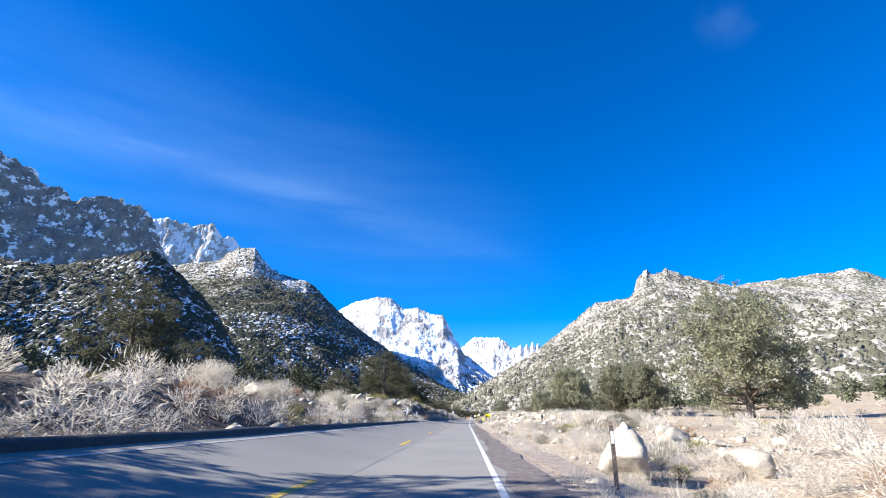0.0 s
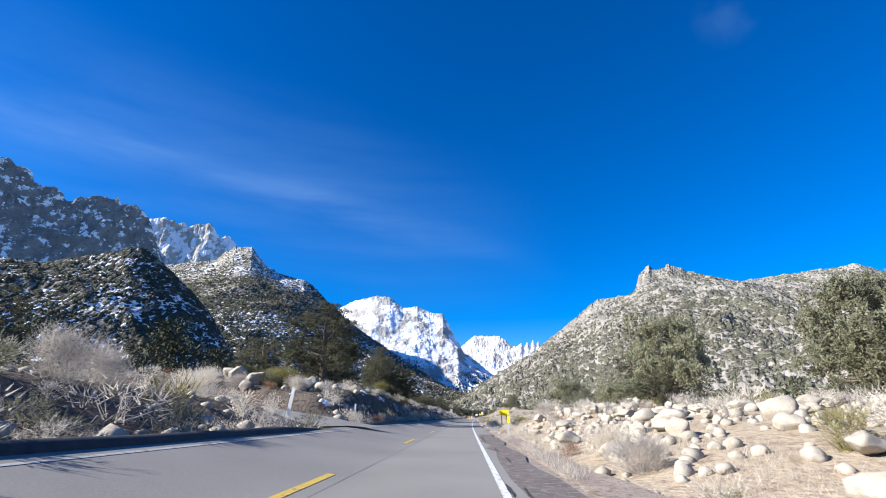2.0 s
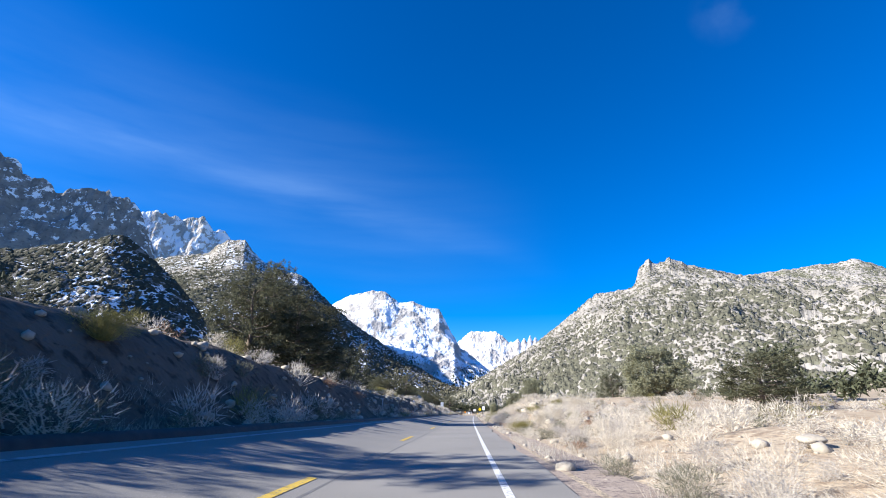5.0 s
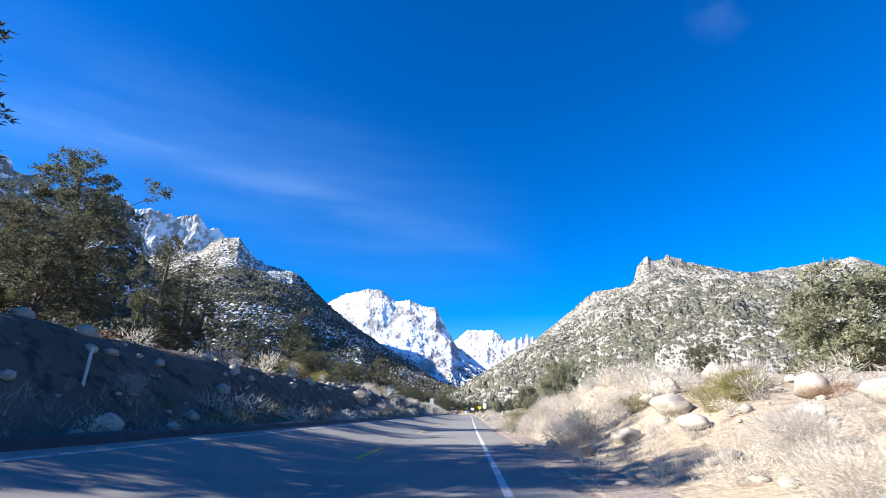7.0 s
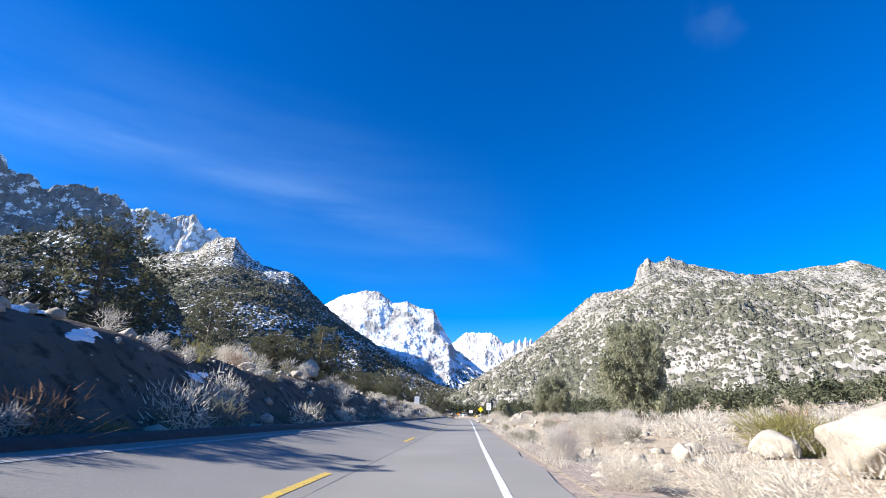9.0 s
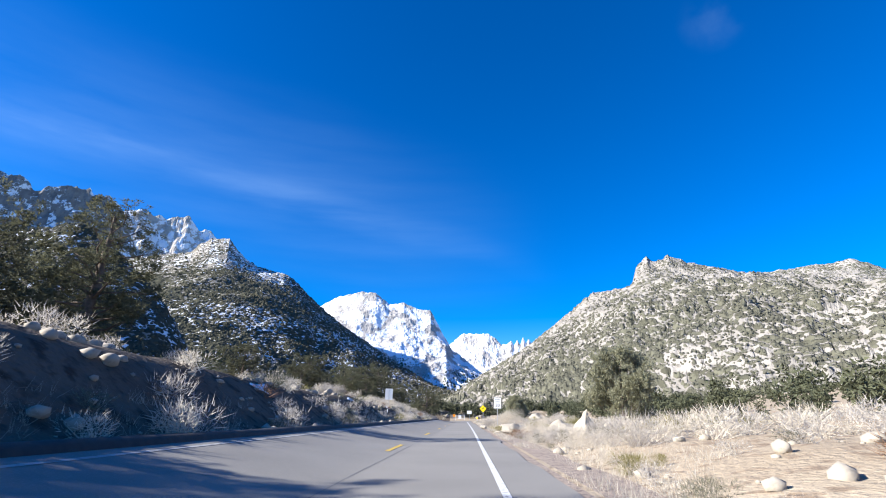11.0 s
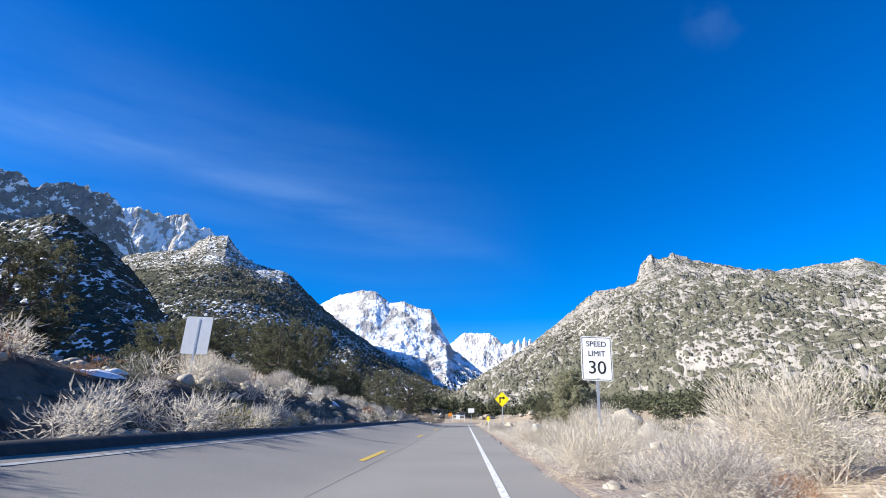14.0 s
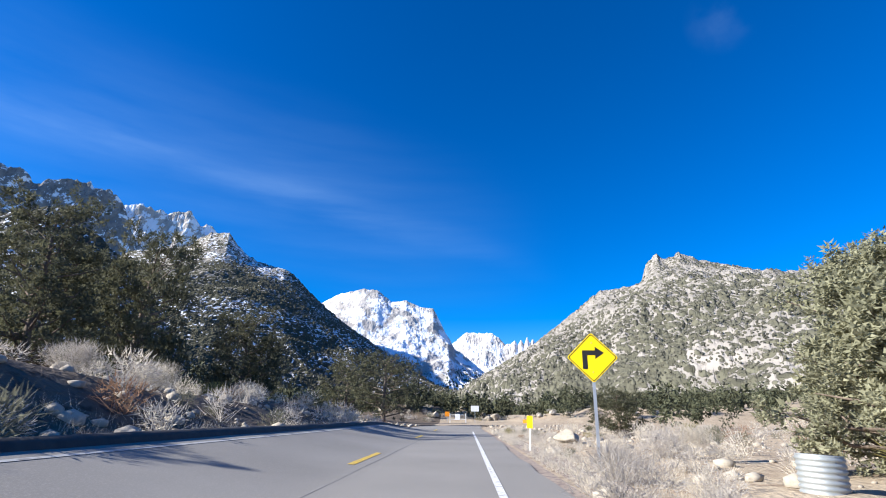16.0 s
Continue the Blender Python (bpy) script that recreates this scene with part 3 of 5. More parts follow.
mountain("lit_peak", O1, [(-42, 18.0), (-37.7, 19.53), (-35.8, 20.3), (-34.2, 19.84), (-33.1, 19.88), (-31.0, 20.47), (-30.2, 19.28), (-28.8, 19.33), (-27.4, 18.01), (-25.3, 15.81)],
         (4650, 4650), (3750, 3750), mountain_material("peak_snow", (0.42, 0.385, 0.345), (0.50, 0.46, 0.42), SCRUB, 0.0, 0.44, 130),
         "snowy cream-coloured granite peak", 160, 420, 3.0, 200, 60, jag=0.003)
# these cliffs' shade is put into a darker rock colour
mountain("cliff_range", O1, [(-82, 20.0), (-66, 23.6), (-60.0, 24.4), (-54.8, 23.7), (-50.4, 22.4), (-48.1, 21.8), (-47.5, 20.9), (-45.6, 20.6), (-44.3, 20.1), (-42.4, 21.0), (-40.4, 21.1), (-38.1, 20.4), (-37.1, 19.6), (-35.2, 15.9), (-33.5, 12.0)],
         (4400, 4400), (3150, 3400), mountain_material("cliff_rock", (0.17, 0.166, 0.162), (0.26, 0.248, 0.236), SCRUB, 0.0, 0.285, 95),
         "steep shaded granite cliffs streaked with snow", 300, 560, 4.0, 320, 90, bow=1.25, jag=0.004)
ridge_v = mountain("forested_ridge", O1, [(-46, 9.0), (-36.8, 14.3), (-35.8, 15.3), (-34.1, 15.86), (-32.1, 16.36), (-30.3, 16.88), (-29.5, 17.9), (-28.6, 18.5), (-26.7, 18.8), (-25.8, 17.8), (-24.6, 16.77), (-23.3, 16.1), (-20.3, 15.6), (-19.0, 14.9), (-17.2, 13.3), (-16.2, 12.4), (-13.5, 10.4),
         (-10.1, 8.2), (-6.7, 6.05), (-4.1, 4.3), (-1.5, 2.92), (1.7, 1.99), (4, 0.9)], (3300, 2700), (900, 1500), mountain_material("ridge_rock", (0.27, 0.25, 0.22), (0.36, 0.335, 0.30), (0.050, 0.049, 0.032), 0.74, 0.19, 80, 11, (560, 850, 0.20), ((120, 430, 0.12), (640, 1400, 0.05))),
         "dark scrub-covered granite ridge with patches of snow", 26, 210, 5.0, 420, 110, jag=0.003)
# part of the foothill's shade is put into its darker rock and scrub
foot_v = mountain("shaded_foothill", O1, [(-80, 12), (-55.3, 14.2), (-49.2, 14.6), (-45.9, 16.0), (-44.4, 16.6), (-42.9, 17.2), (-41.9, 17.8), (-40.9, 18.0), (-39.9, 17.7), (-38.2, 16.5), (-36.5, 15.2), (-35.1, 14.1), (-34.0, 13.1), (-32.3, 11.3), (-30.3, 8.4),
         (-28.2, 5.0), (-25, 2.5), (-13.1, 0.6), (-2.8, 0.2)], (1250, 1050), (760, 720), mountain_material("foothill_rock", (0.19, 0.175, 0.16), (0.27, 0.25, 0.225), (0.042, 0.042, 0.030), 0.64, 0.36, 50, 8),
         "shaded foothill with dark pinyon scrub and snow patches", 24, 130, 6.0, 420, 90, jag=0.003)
right_v = mountain("granite_hillside", O2, [(-2.5, 0.2), (0.2, 1.62), (1.8, 2.97), (3.8, 4.71), (7.8, 7.18), (12.5, 10.54), (15.9, 13.09), (17.8, 13.26), (20.0, 13.33), (20.6, 14.2), (21.0, 15.5), (22.2, 16.5), (23.1, 15.8),
         (24.3, 16.5), (26.0, 15.5), (29.4, 14.24), (31.8, 13.4), (35.2, 12.8), (45, 10.0), (70, 9.0)], (2500, 2000), (950, 330), mountain_material("hillside_rock", (0.225, 0.208, 0.184), (0.315, 0.291, 0.260), (0.078, 0.076, 0.055), 0.64, 0.0, 60, 11, (60, 420, 0.18)),
         "sunlit granite hillside dotted with grey-green scrub", 60, 230, 7.0, 600, 110, jag=0.004, until=45)
mountain("granite_dome", O2, [(24, 11.0), (27.6, 13.01), (31.8, 13.48), (35.2, 13.5), (37.4, 13.48), (40.0, 13.52), (42.0, 12.34), (46.5, 11.41), (52.3, 11.33), (80, 9)],
         (4200, 4000), (2600, 2400), mountain_material("dome_rock", (0.25, 0.23, 0.207), (0.33, 0.305, 0.275), (0.080, 0.080, 0.056), 0.42, 0.0, 70, 12),
         "pale smooth granite dome behind the hillside", 80, 300, 8.0, 260, 70, jag=0.003)


def ico(sub=1):
    bm = bmesh.new()
    bmesh.ops.create_icosphere(bm, subdivisions=sub, radius=1.0)
    v = np.array([q.co[:] for q in bm.verts])
    f = np.array([[q.index for q in p.verts] for p in bm.faces])
    bm.free()
    return v, f


ICO1 = ico(1)
ICO3 = ico(2)


def hill_scrub(name, grid, count, size, mat, label, seed, lo=0.02, hi=0.97, keep=0.0, fade=0.0):
    """Small crowns strewn over a mountain side, thicker in drifts."""
    r = np.random.default_rng(seed)
    nu, nv = grid.shape[0] - 1, grid.shape[1] - 11
    items = []
    while len(items) < count:
        i, j = int(r.integers(0, nu)), int(r.uniform(lo, hi) * nv)
        p = grid[i, j] * 0.5 + grid[i + 1, j + 1] * 0.5 + (grid[i + 1, j] - grid[i, j]) * r.uniform(-0.5, 0.5) + (grid[i, j + 1] - grid[i, j]) * r.uniform(-0.5, 0.5)
        if noise.fractal(Vector(p) / 150.0, 1.0, 2.0, 4) < keep + 0.9 * (j / nv - 0.45) * fade + r.normal() * 0.25:
            continue
        s = size * r.uniform(0.5, 1.35) * (0.5 + 0.5 * min(1.0, j / nv * 2.2))
        lump = ICO1[0] * (1 + 0.22 * r.normal(size=(len(ICO1[0]), 1)))
        items.append((lump * (s * 0.9, s * 0.9, s * 1.05) + (p[0], p[1], p[2] + s * 0.35), ICO1[1]))
    v, f = joined(items)
    tagged(new(name, mesh_from(name, v, f, mat)), label, "scrub", kind="stuff")


# one scrub, light put into its colour: darker ridge and foothill, lighter sunlit hillside
scrub_shade_tone = material("far_scrub", (0.058, 0.055, 0.036), (0.098, 0.092, 0.060), 0.02, 0.95, vary=0.35)
scrub_sun_tone = material("far_scrub_sunlit", (0.075, 0.073, 0.055), (0.125, 0.122, 0.093), 0.02, 0.95, vary=0.35)
hill_scrub("hillside_scrub", right_v, 11500, 3.0, scrub_sun_tone, "grey-green pinyon scrub on the sunlit hillside", 11, hi=0.92, keep=0.0, fade=1.6)
hill_scrub("ridge_scrub", ridge_v, 6000, 4.6, scrub_shade_tone, "dark pinyon scrub on the ridge", 12, hi=0.93, keep=-0.15, fade=0.8)
hill_scrub("foothill_scrub", foot_v, 3000, 3.0, scrub_shade_tone, "dark pinyon scrub on the shaded foothill", 13, keep=-0.2)

# ---------------------------------------------------------------- pines


def pine_arrays(seed, h, w, limbs, open_top=0.0, lean=0.0, low=0.10, blade=0.28, needles=34, tufts=7.5, cone=False):
    """Trunk-and-limb tubes and needle clumps of a pinyon pine of height h and width w."""
    r = np.random.default_rng(seed)
    tv, tf = [], []
    zs = np.linspace(-0.4, h * 0.93, 9)
    wob = np.cumsum(r.normal(size=(9, 2)) * 0.035 * h / 6, axis=0)
    trunk = np.stack([wob[:, 0] + lean * zs, wob[:, 1], zs], 1)
    base_r = 0.028 * h + 0.03
    wood = [tube_arrays(trunk, np.linspace(base_r, base_r * 0.18, 9), 8)]
    lobes = []
    for i in range(limbs):
        f = low + (0.97 - low) * (i + r.uniform(0, 1)) / limbs
        az = i * 2.39996 + r.normal() * 0.4
        prof = math.sqrt(max(0.03, 1 - ((f - 0.36) / 0.66) ** 2))
        if cone:
            prof = min(1.0, 0.65 + f * 2.5) * max(0.06, 1 - f ** 2.0) ** 0.65
        reach = 0.42 * w * prof * r.uniform(0.62, 1.0)
        if f > 0.6 and open_top:
            reach *= r.uniform(1 - open_top, 1.2)
        p0 = np.array([np.interp(f * h, zs, trunk[:, k]) for k in range(3)])
        up = r.uniform(0.0, 0.5) + 0.5 * max(0, f - 0.5)
        d = np.array([math.cos(az), math.sin(az), up])
        p1 = p0 + d * reach * 0.55 + r.normal(size=3) * 0.06 * reach
        p2 = p0 + d * reach + np.array([0, 0, 0.12 * reach]) + r.normal(size=3) * 0.06 * reach
        wood.append(tube_arrays([p0, p1, p2], [base_r * 0.32 * (1.1 - f), base_r * 0.2 * (1.1 - f) + 0.008, 0.01], 5))
        size = w * (0.06 + 0.06 * prof) * r.uniform(0.75, 1.3) * (1 - 0.35 * open_top * (f > 0.6))
        lobes.append((p2, size))
        lobes.append((p0 + (p2 - p0) * r.uniform(0.5, 0.8) + r.normal(size=3) * size * 0.5, size * 0.85))
    lobes.append((trunk[-1], 0.055 * w))
    starts, outs, sizes = [], [], []
    for c, q in lobes:
        for j in range(max(4, int(tufts * (q / (0.1 * w)) ** 1.3))):
            d = unit(r.normal(size=3) + (0, 0, 0.15))
            t = q * r.uniform(0.26, 0.46)
            e = c + d * q * r.uniform(0.5, 1.0) * (1, 1, 0.85)
            d = unit(r.normal(size=(needles, 3)) + (0, 0, 0.15))
            starts.append(e + d * t * r.uniform(0.15, 0.85, (needles, 1)))
            outs.append(unit(d + r.normal(size=d.shape) * 0.45 + (0, 0, 0.35)))
            sizes.append(np.full(needles, t))
    starts, outs, sizes = np.concatenate(starts), np.concatenate(outs), np.concatenate(sizes)
    nv, nf = blades(r, starts, outs, sizes * r.uniform(0.35, 0.70, len(starts)), sizes * blade * r.uniform(0.7, 1.3, len(starts)))
    wv, wf, o = [], [], 0
    for v, f in wood:
        wv += [tuple(q) for q in v]
        wf += [[a + o for a in face] for face in f]
        o += len(v)
    return wv, wf, nv, nf


def pine(name, seed, h, w, limbs, needle, label, **kw):
    wv, wf, nv, nf = pine_arrays(seed, h, w, limbs, **kw)
    top = empty(name, Matrix(), label, "tree", "pinyon pines")
    t = new("trunk", mesh_from("trunk", wv, wf, M["bark"], True))
    c = new("crown", mesh_from("crown", nv, nf, M[needle], True))
    t.parent = c.parent = top
    return top


KINDS = {
    "tall": pine("pinyon_pine", 21, 10.0, 7.0, 52, "needles", "tall dark pinyon pine with an open ragged crown", open_top=0.4, low=0.06),
    "round": pine("pinyon_pine", 22, 6.0, 5.6, 50, "needles", "rounded dark green pinyon pine beside the road", low=0.06, tufts=6.8),
    "broad": pine("pinyon_pine", 23, 5.0, 6.4, 52, "needles_light", "broad grey-green pinyon pine in the sun", low=0.05, tufts=10.0, needles=40),
    "cone": pine("juniper", 24, 4.0, 4.2, 95, "needles_light", "dense grey-green rounded juniper", low=0.01, tufts=10.0, needles=34, cone=True),
    "slim": pine("pinyon_pine", 25, 8.0, 4.4, 46, "needles", "slim dark pinyon pine on the bank", open_top=0.2),
}
KINDS["open"] = pine("pinyon_pine", 27, 10.0, 9.5, 66, "needles_light", "large grey-green pinyon pine with an open crown", open_top=0.3, low=0.05)
KINDS["far"] = pine("pinyon_pine", 26, 6.0, 5.6, 44, "needles", "dark pinyon pine standing back from the road", low=0.06, blade=0.42, needles=16, tufts=5.5)
SIZE = {"open": 10.0, "far": 6.0, "tall": 10.0, "round": 6.0, "broad": 5.0, "cone": 4.0, "slim": 8.0}
WIDE = {"open": 9.5, "far": 5.6, "tall": 7.0, "round": 5.6, "broad": 6.4, "cone": 4.2, "slim": 4.4}


def plant(kind, x, y, top, width, turn=0.0):
    """One tree with its crown's top at that height over the road and that width."""
    z = ground_z(x, y) - 0.05
    if kind == "round" and ((x < -19 and y > 45) or y > 285):
        kind = "far"
    s = max(1.2, top - z) / SIZE[kind]
    t = copy_thing(KINDS[kind], pose(x, y, z, 0, 0, turn))
    t.scale = (width / WIDE[kind], width / WIDE[kind], s)
    return t


TREES = [
    # sunny side
    ("open", 22.5, 41.5, 10.8, 10.5), ("round", 14.4, 50.2, 4.6, 4.6), ("broad", 17.0, 49.0, 5.6, 5.5), ("broad", 17.8, 58.0, 6.4, 5.5), ("round", 11.0, 66.0, 3.2, 3.2), ("broad", 14.6, 72.2, 7.2, 6.5),
    ("broad", 13.2, 79.5, 3.3, 4.2), ("slim", 23.7, 107.0, 9.2, 7.0), ("broad", 15.5, 86.0, 4.0, 6.0), ("round", 19.0, 118.0, 4.4, 6.0), ("broad", 22.0, 143.0, 7.4, 8.6), ("round", 22.0, 160.0, 6.2, 5.0),
    ("broad", 13.1, 180.0, 6.4, 5.2), ("broad", 12.8, 207.8, 4.9, 4.8), ("cone", 10.1, 246.8, 3.7, 4.3), ("round", 12.0, 268.0, 2.3, 4.0),
    # shaded side
    # the last three of this row are added for the shade they throw
    ("round", -27.0, 38.0, 10.4, 9.0), ("round", -44.0, 78.0, 12.0, 9.0), ("tall", -13.4, 81.2, 11.0, 8.5), ("round", -15.2, 90.6, 8.8, 7.5), ("slim", -22.0, 88.0, 9.0, 6.0), ("round", -14.8, 119.0, 9.8, 7.0), ("round", -13.4, 131.5, 7.2, 5.0), ("slim", -11.8, 190.5, 8.6, 4.6),
    ("tall", -15.4, 124.2, 12.6, 5.6), ("round", -12.4, 121.8, 8.8, 9.0), ("tall", -18.4, 137.5, 12.6, 7.8), ("slim", -14.2, 141.5, 7.6, 3.6), ("slim", -33.0, 168.0, 20.0, 8.5), ("round", -10.5, 152.0, 5.0, 4.6), ("round", -19.7, 172.0, 11.4, 9.5),
    ("round", -22.0, 169.0, 7.6, 5.5), ("round", -15.3, 188.7, 7.2, 5.5), ("round", -9.6, 178.0, 4.2, 4.0), ("round", -28.0, 201.0, 13.6, 8.0), ("round", -18.5, 197.0, 8.6, 7.0), ("round", -13.0, 255.9, 8.6, 5.6), ("round", -18.5, 248.0, 7.0, 6.0), ("round", -12.0, 260.5, 8.9, 5.2),
    # the last four of this row are added to shade bank and road
    ("round", -18.5, 263.5, 9.4, 8.5), ("round", -9.6, 267.0, 6.4, 5.2), ("round", -5.2, 294.3, 7.2, 9.0), ("round", -13.0, 310.0, 9.0, 9.0), ("round", -22.0, 300.0, 9.0, 8.0), ("round", -9.0, 234.0, 3.4, 3.0), ("round", -13.5, 222.0, 5.6, 5.5), ("round", -15.5, 213.0, 6.2, 5.0), ("round", -16.0, 232.0, 7.6, 6.0), ("round", -12.8, 242.0, 6.4, 5.5),
    # out of view, casting the shade that crosses the road
    ("round", -11.5, 1.0, 8.0, 8.0),
]
for k, (kind, x, y, top, width) in enumerate(TREES):
    plant(kind, x, y, top, width, turn=(k * 77) % 360)
for k in KINDS.values():
    for o in list(k.children):
        bpy.data.objects.remove(o)
    bpy.data.objects.remove(k)

# woods of the valley floor, too far off to tell apart
far_needles = material("woodland_needles", (0.055, 0.062, 0.035), (0.10, 0.105, 0.060), 0.05, 0.9, vary=0.35)


def woods(name, spots, label, seed):
    r = np.random.default_rng(seed)
    items = []
    for x, y in spots:
        z = ground_z(x, y)
        h, w = r.uniform(3.0, 6.0), r.uniform(3.0, 5.5)
        c = unit(r.normal(size=(12, 3))) * (0.33 * w, 0.33 * w, 0.36 * h) * r.uniform(0.6, 1.1, (12, 1)) + (x, y, z + 0.47 * h)
        close = abs(x) < 48 and y < 330
        c = np.repeat(c, 42 if close else 15, 0)
        d = unit(r.normal(size=c.shape))
        q = 0.2 * w
        items.append(blades(r, c + d * q * r.uniform(0.2, 0.9, (len(c), 1)), unit(d + r.normal(size=c.shape) * 0.5), q * r.uniform(0.5, 0.9, len(c)) * (0.6 if close else 1.0), np.full(len(c), (0.24 if close else 0.5) * q)))
    v, f = joined(items)
    tagged(new(name, mesh_from(name, v, f, far_needles)), label, "woods", kind="stuff")


r0 = np.random.default_rng(31)
left_spots = [(-r0.uniform(16, 150) - 4, r0.uniform(30, 560)) for k in range(460)] + [(-r0.uniform(20, 62), r0.uniform(60, 400)) for k in range(170)]
right_spots = [(r0.uniform(18, 170) + 6, r0.uniform(50, 620)) for k in range(330)] + [(r0.uniform(20, 80), r0.uniform(200, 420)) for k in range(110)]
mid_spots = [(r0.uniform(-70, 110), r0.uniform(338, 760)) for k in range(420)] + [(r0.uniform(-24, 48), r0.uniform(325, 342)) for k in range(70)]
woods("left_woods", [s for s in left_spots if s[0] < -22 or s[1] > 285], "dark pinyon woods on the shaded side of the valley", 32)
woods("right_woods", right_spots, "scattered pinyon woods on the sunlit slope", 33)
woods("valley_woods", mid_spots, "pinyon woods at the head of the valley", 34)

# ---------------------------------------------------------------- rocks
BLOCKS = []
for k in range(12):
    r = np.random.default_rng(60 + k)
    bm = bmesh.new()
    bmesh.ops.create_icosphere(bm, subdivisions=4 if k < 6 else 3, radius=1.0)
    cuts = unit(r.normal(size=(15, 3)))
    depth = r.uniform(0.55, 0.84, 15)
    for v in bm.verts:
        p = np.array(v.co[:])
        for c, d in zip(cuts, depth):
            over = float(p @ c) - d
            if over > 0:
                p = p - c * over * 0.97
        q = Vector(p)
        q *= 1 + 0.14 * noise.fractal(q * 1.5 + Vector((k * 7, 0, 0)), 0.9, 2.0, 4) + 0.035 * noise.noise(q * 6)
        v.co = q
    BLOCKS.append(bm_mesh("boulder", bm, M["granite"], True))
PEBBLES = []
for k in range(4):
    r = np.random.default_rng(160 + k)
    cuts, depth = unit(r.normal(size=(9, 3))), r.uniform(0.55, 0.84, 9)
    p = ICO3[0].copy()
    for c, d in zip(cuts, depth):
        p = p - np.maximum(p @ c - d, 0)[:, None] * c * 0.95
    PEBBLES.append(p * (1 + 0.06 * r.normal(size=(len(p), 1))))


def boulder(x, y, size, flat=0.7, k=0, turn=0.0, sink=0.3, label="pale weathered granite boulder in the sand", stretch=1.0, mesh=None):
    ob = new("boulder", BLOCKS[k % 6 + (6 if size < 1.1 else 0)] if mesh is None else mesh)
    z = ground_z(x, y)
    ob.matrix_basis = pose(x, y, z + size * 0.5 * flat * (1 - sink), 0, 0, turn)
    ob.scale = (size * 0.5 * stretch, size * 0.5, size * 0.5 * flat)
    return tagged(ob, label, "boulder", "granite boulders by the road")


ROCKS = [  # x, y, size, flatness
    (5.0, 16.4, 1.3, 0.75), (5.7, 14.6, 1.1, 0.7), (6.8, 17.2, 0.8, 0.7), (2.8, 9.4, 1.5, 0.75), (3.6, 11.4, 0.8, 0.8), (5.2, 9.8, 0.8, 0.8), (4.6, 12.6, 0.6, 0.8), (7.4, 19.5, 0.9, 0.7), (6.2, 20.6, 0.7, 0.7), (4.0, 36.4, 1.9, 0.45), (6.4, 38.5, 1.0, 0.5), (9.0, 40.0, 1.2, 0.6), (5.0, 33.0, 0.6, 0.6),
    (8.6, 63.0, 1.0, 0.6), (10.2, 66.5, 1.3, 0.6), (7.5, 60.0, 0.7, 0.6), (3.9, 84.4, 0.45, 0.8), (4.6, 85.4, 0.5, 0.8), (5.2, 83.6, 0.55, 0.7), (3.0, 85.9, 0.5, 0.7), (2.9, 82.4, 0.4, 0.6), (5.8, 84.6, 0.4, 0.7),
    (5.4, 128.5, 1.0, 0.75), (6.6, 131.5, 0.9, 0.7), (8.8, 133.0, 1.3, 0.7), (7.4, 126.5, 0.9, 0.7), (4.8, 126.0, 0.6, 0.6), (5.6, 124.0, 0.7, 0.6), (9.6, 138.0, 0.9, 0.7),
    (6.2, 152.2, 1.75, 0.75), (5.3, 156.0, 0.55, 0.8), (4.6, 156.4, 0.4, 0.7), (6.0, 157.0, 0.5, 0.7), (4.9, 154.2, 0.4, 0.7), (6.8, 155.8, 0.5, 0.8), (4.1, 158.5, 0.35, 0.7),
    (4.7, 202.5, 1.5, 0.6), (7.0, 200.8, 1.7, 0.6), (5.2, 207.6, 1.9, 0.45), (3.7, 213.5, 0.55, 0.7), (3.9, 203.0, 0.5, 0.6), (4.4, 210.5, 0.45, 0.6),
    (9.2, 236.0, 1.6, 0.8), (11.0, 236.5, 1.3, 0.7), (9.9, 241.8, 1.6, 0.6), (12.4, 244.2, 2.5, 0.8), (6.8, 241.2, 0.5, 0.6), (7.9, 240.4, 0.7, 0.6), (7.0, 258.0, 1.4, 0.45),
    (-7.6, 173.8, 1.5, 0.85), (-12.4, 64.5, 1.4, 0.7), (-10.6, 65.2, 0.9, 0.9), (-9.4, 65.8, 1.1, 0.9), (-8.4, 20.5, 1.4, 0.6), (-9.8, 25.0, 1.0, 0.7), (-9.5, 78.0, 1.1, 0.6), (-8.8, 80.2, 0.7, 0.7), (-10.4, 79.2, 0.8, 0.6),
    (-7.4, 165.0, 0.8, 0.7), (-9.0, 161.0, 0.9, 0.7), (-8.0, 158.4, 0.7, 0.7), (-6.9, 169.5, 0.6, 0.7), (-8.8, 244.5, 0.6, 0.9), (-7.6, 262.5, 0.9, 0.7), (-8.4, 256.0, 0.8, 0.6), (-11.5, 215.0, 1.2, 0.7), (-7.0, 207.0, 0.7, 0.7),
    (-8.4, 64.3, 0.9, 0.8), (-10.2, 66.0, 1.2, 0.7), (-12.2, 62.9, 1.0, 0.75), (-13.8, 65.4, 1.5, 0.7), (-9.6, 66.8, 0.8, 0.7), (-11.4, 67.4, 1.1, 0.7), (-8.2, 67.0, 0.7, 0.8), (-14.6, 66.0, 1.2, 0.8), (-7.6, 70.2, 0.6, 0.7), (-16.2, 67.0, 1.1, 0.7),
    (-6.6, 250.0, 0.7, 0.7), (-11.0, 262.0, 1.2, 0.6),
]
for k, (x, y, size, flat) in enumerate(ROCKS):
    boulder(x, y, size, flat, k, (k * 53) % 360, stretch=1.0 + 0.25 * ((k * 7) % 3 - 1))
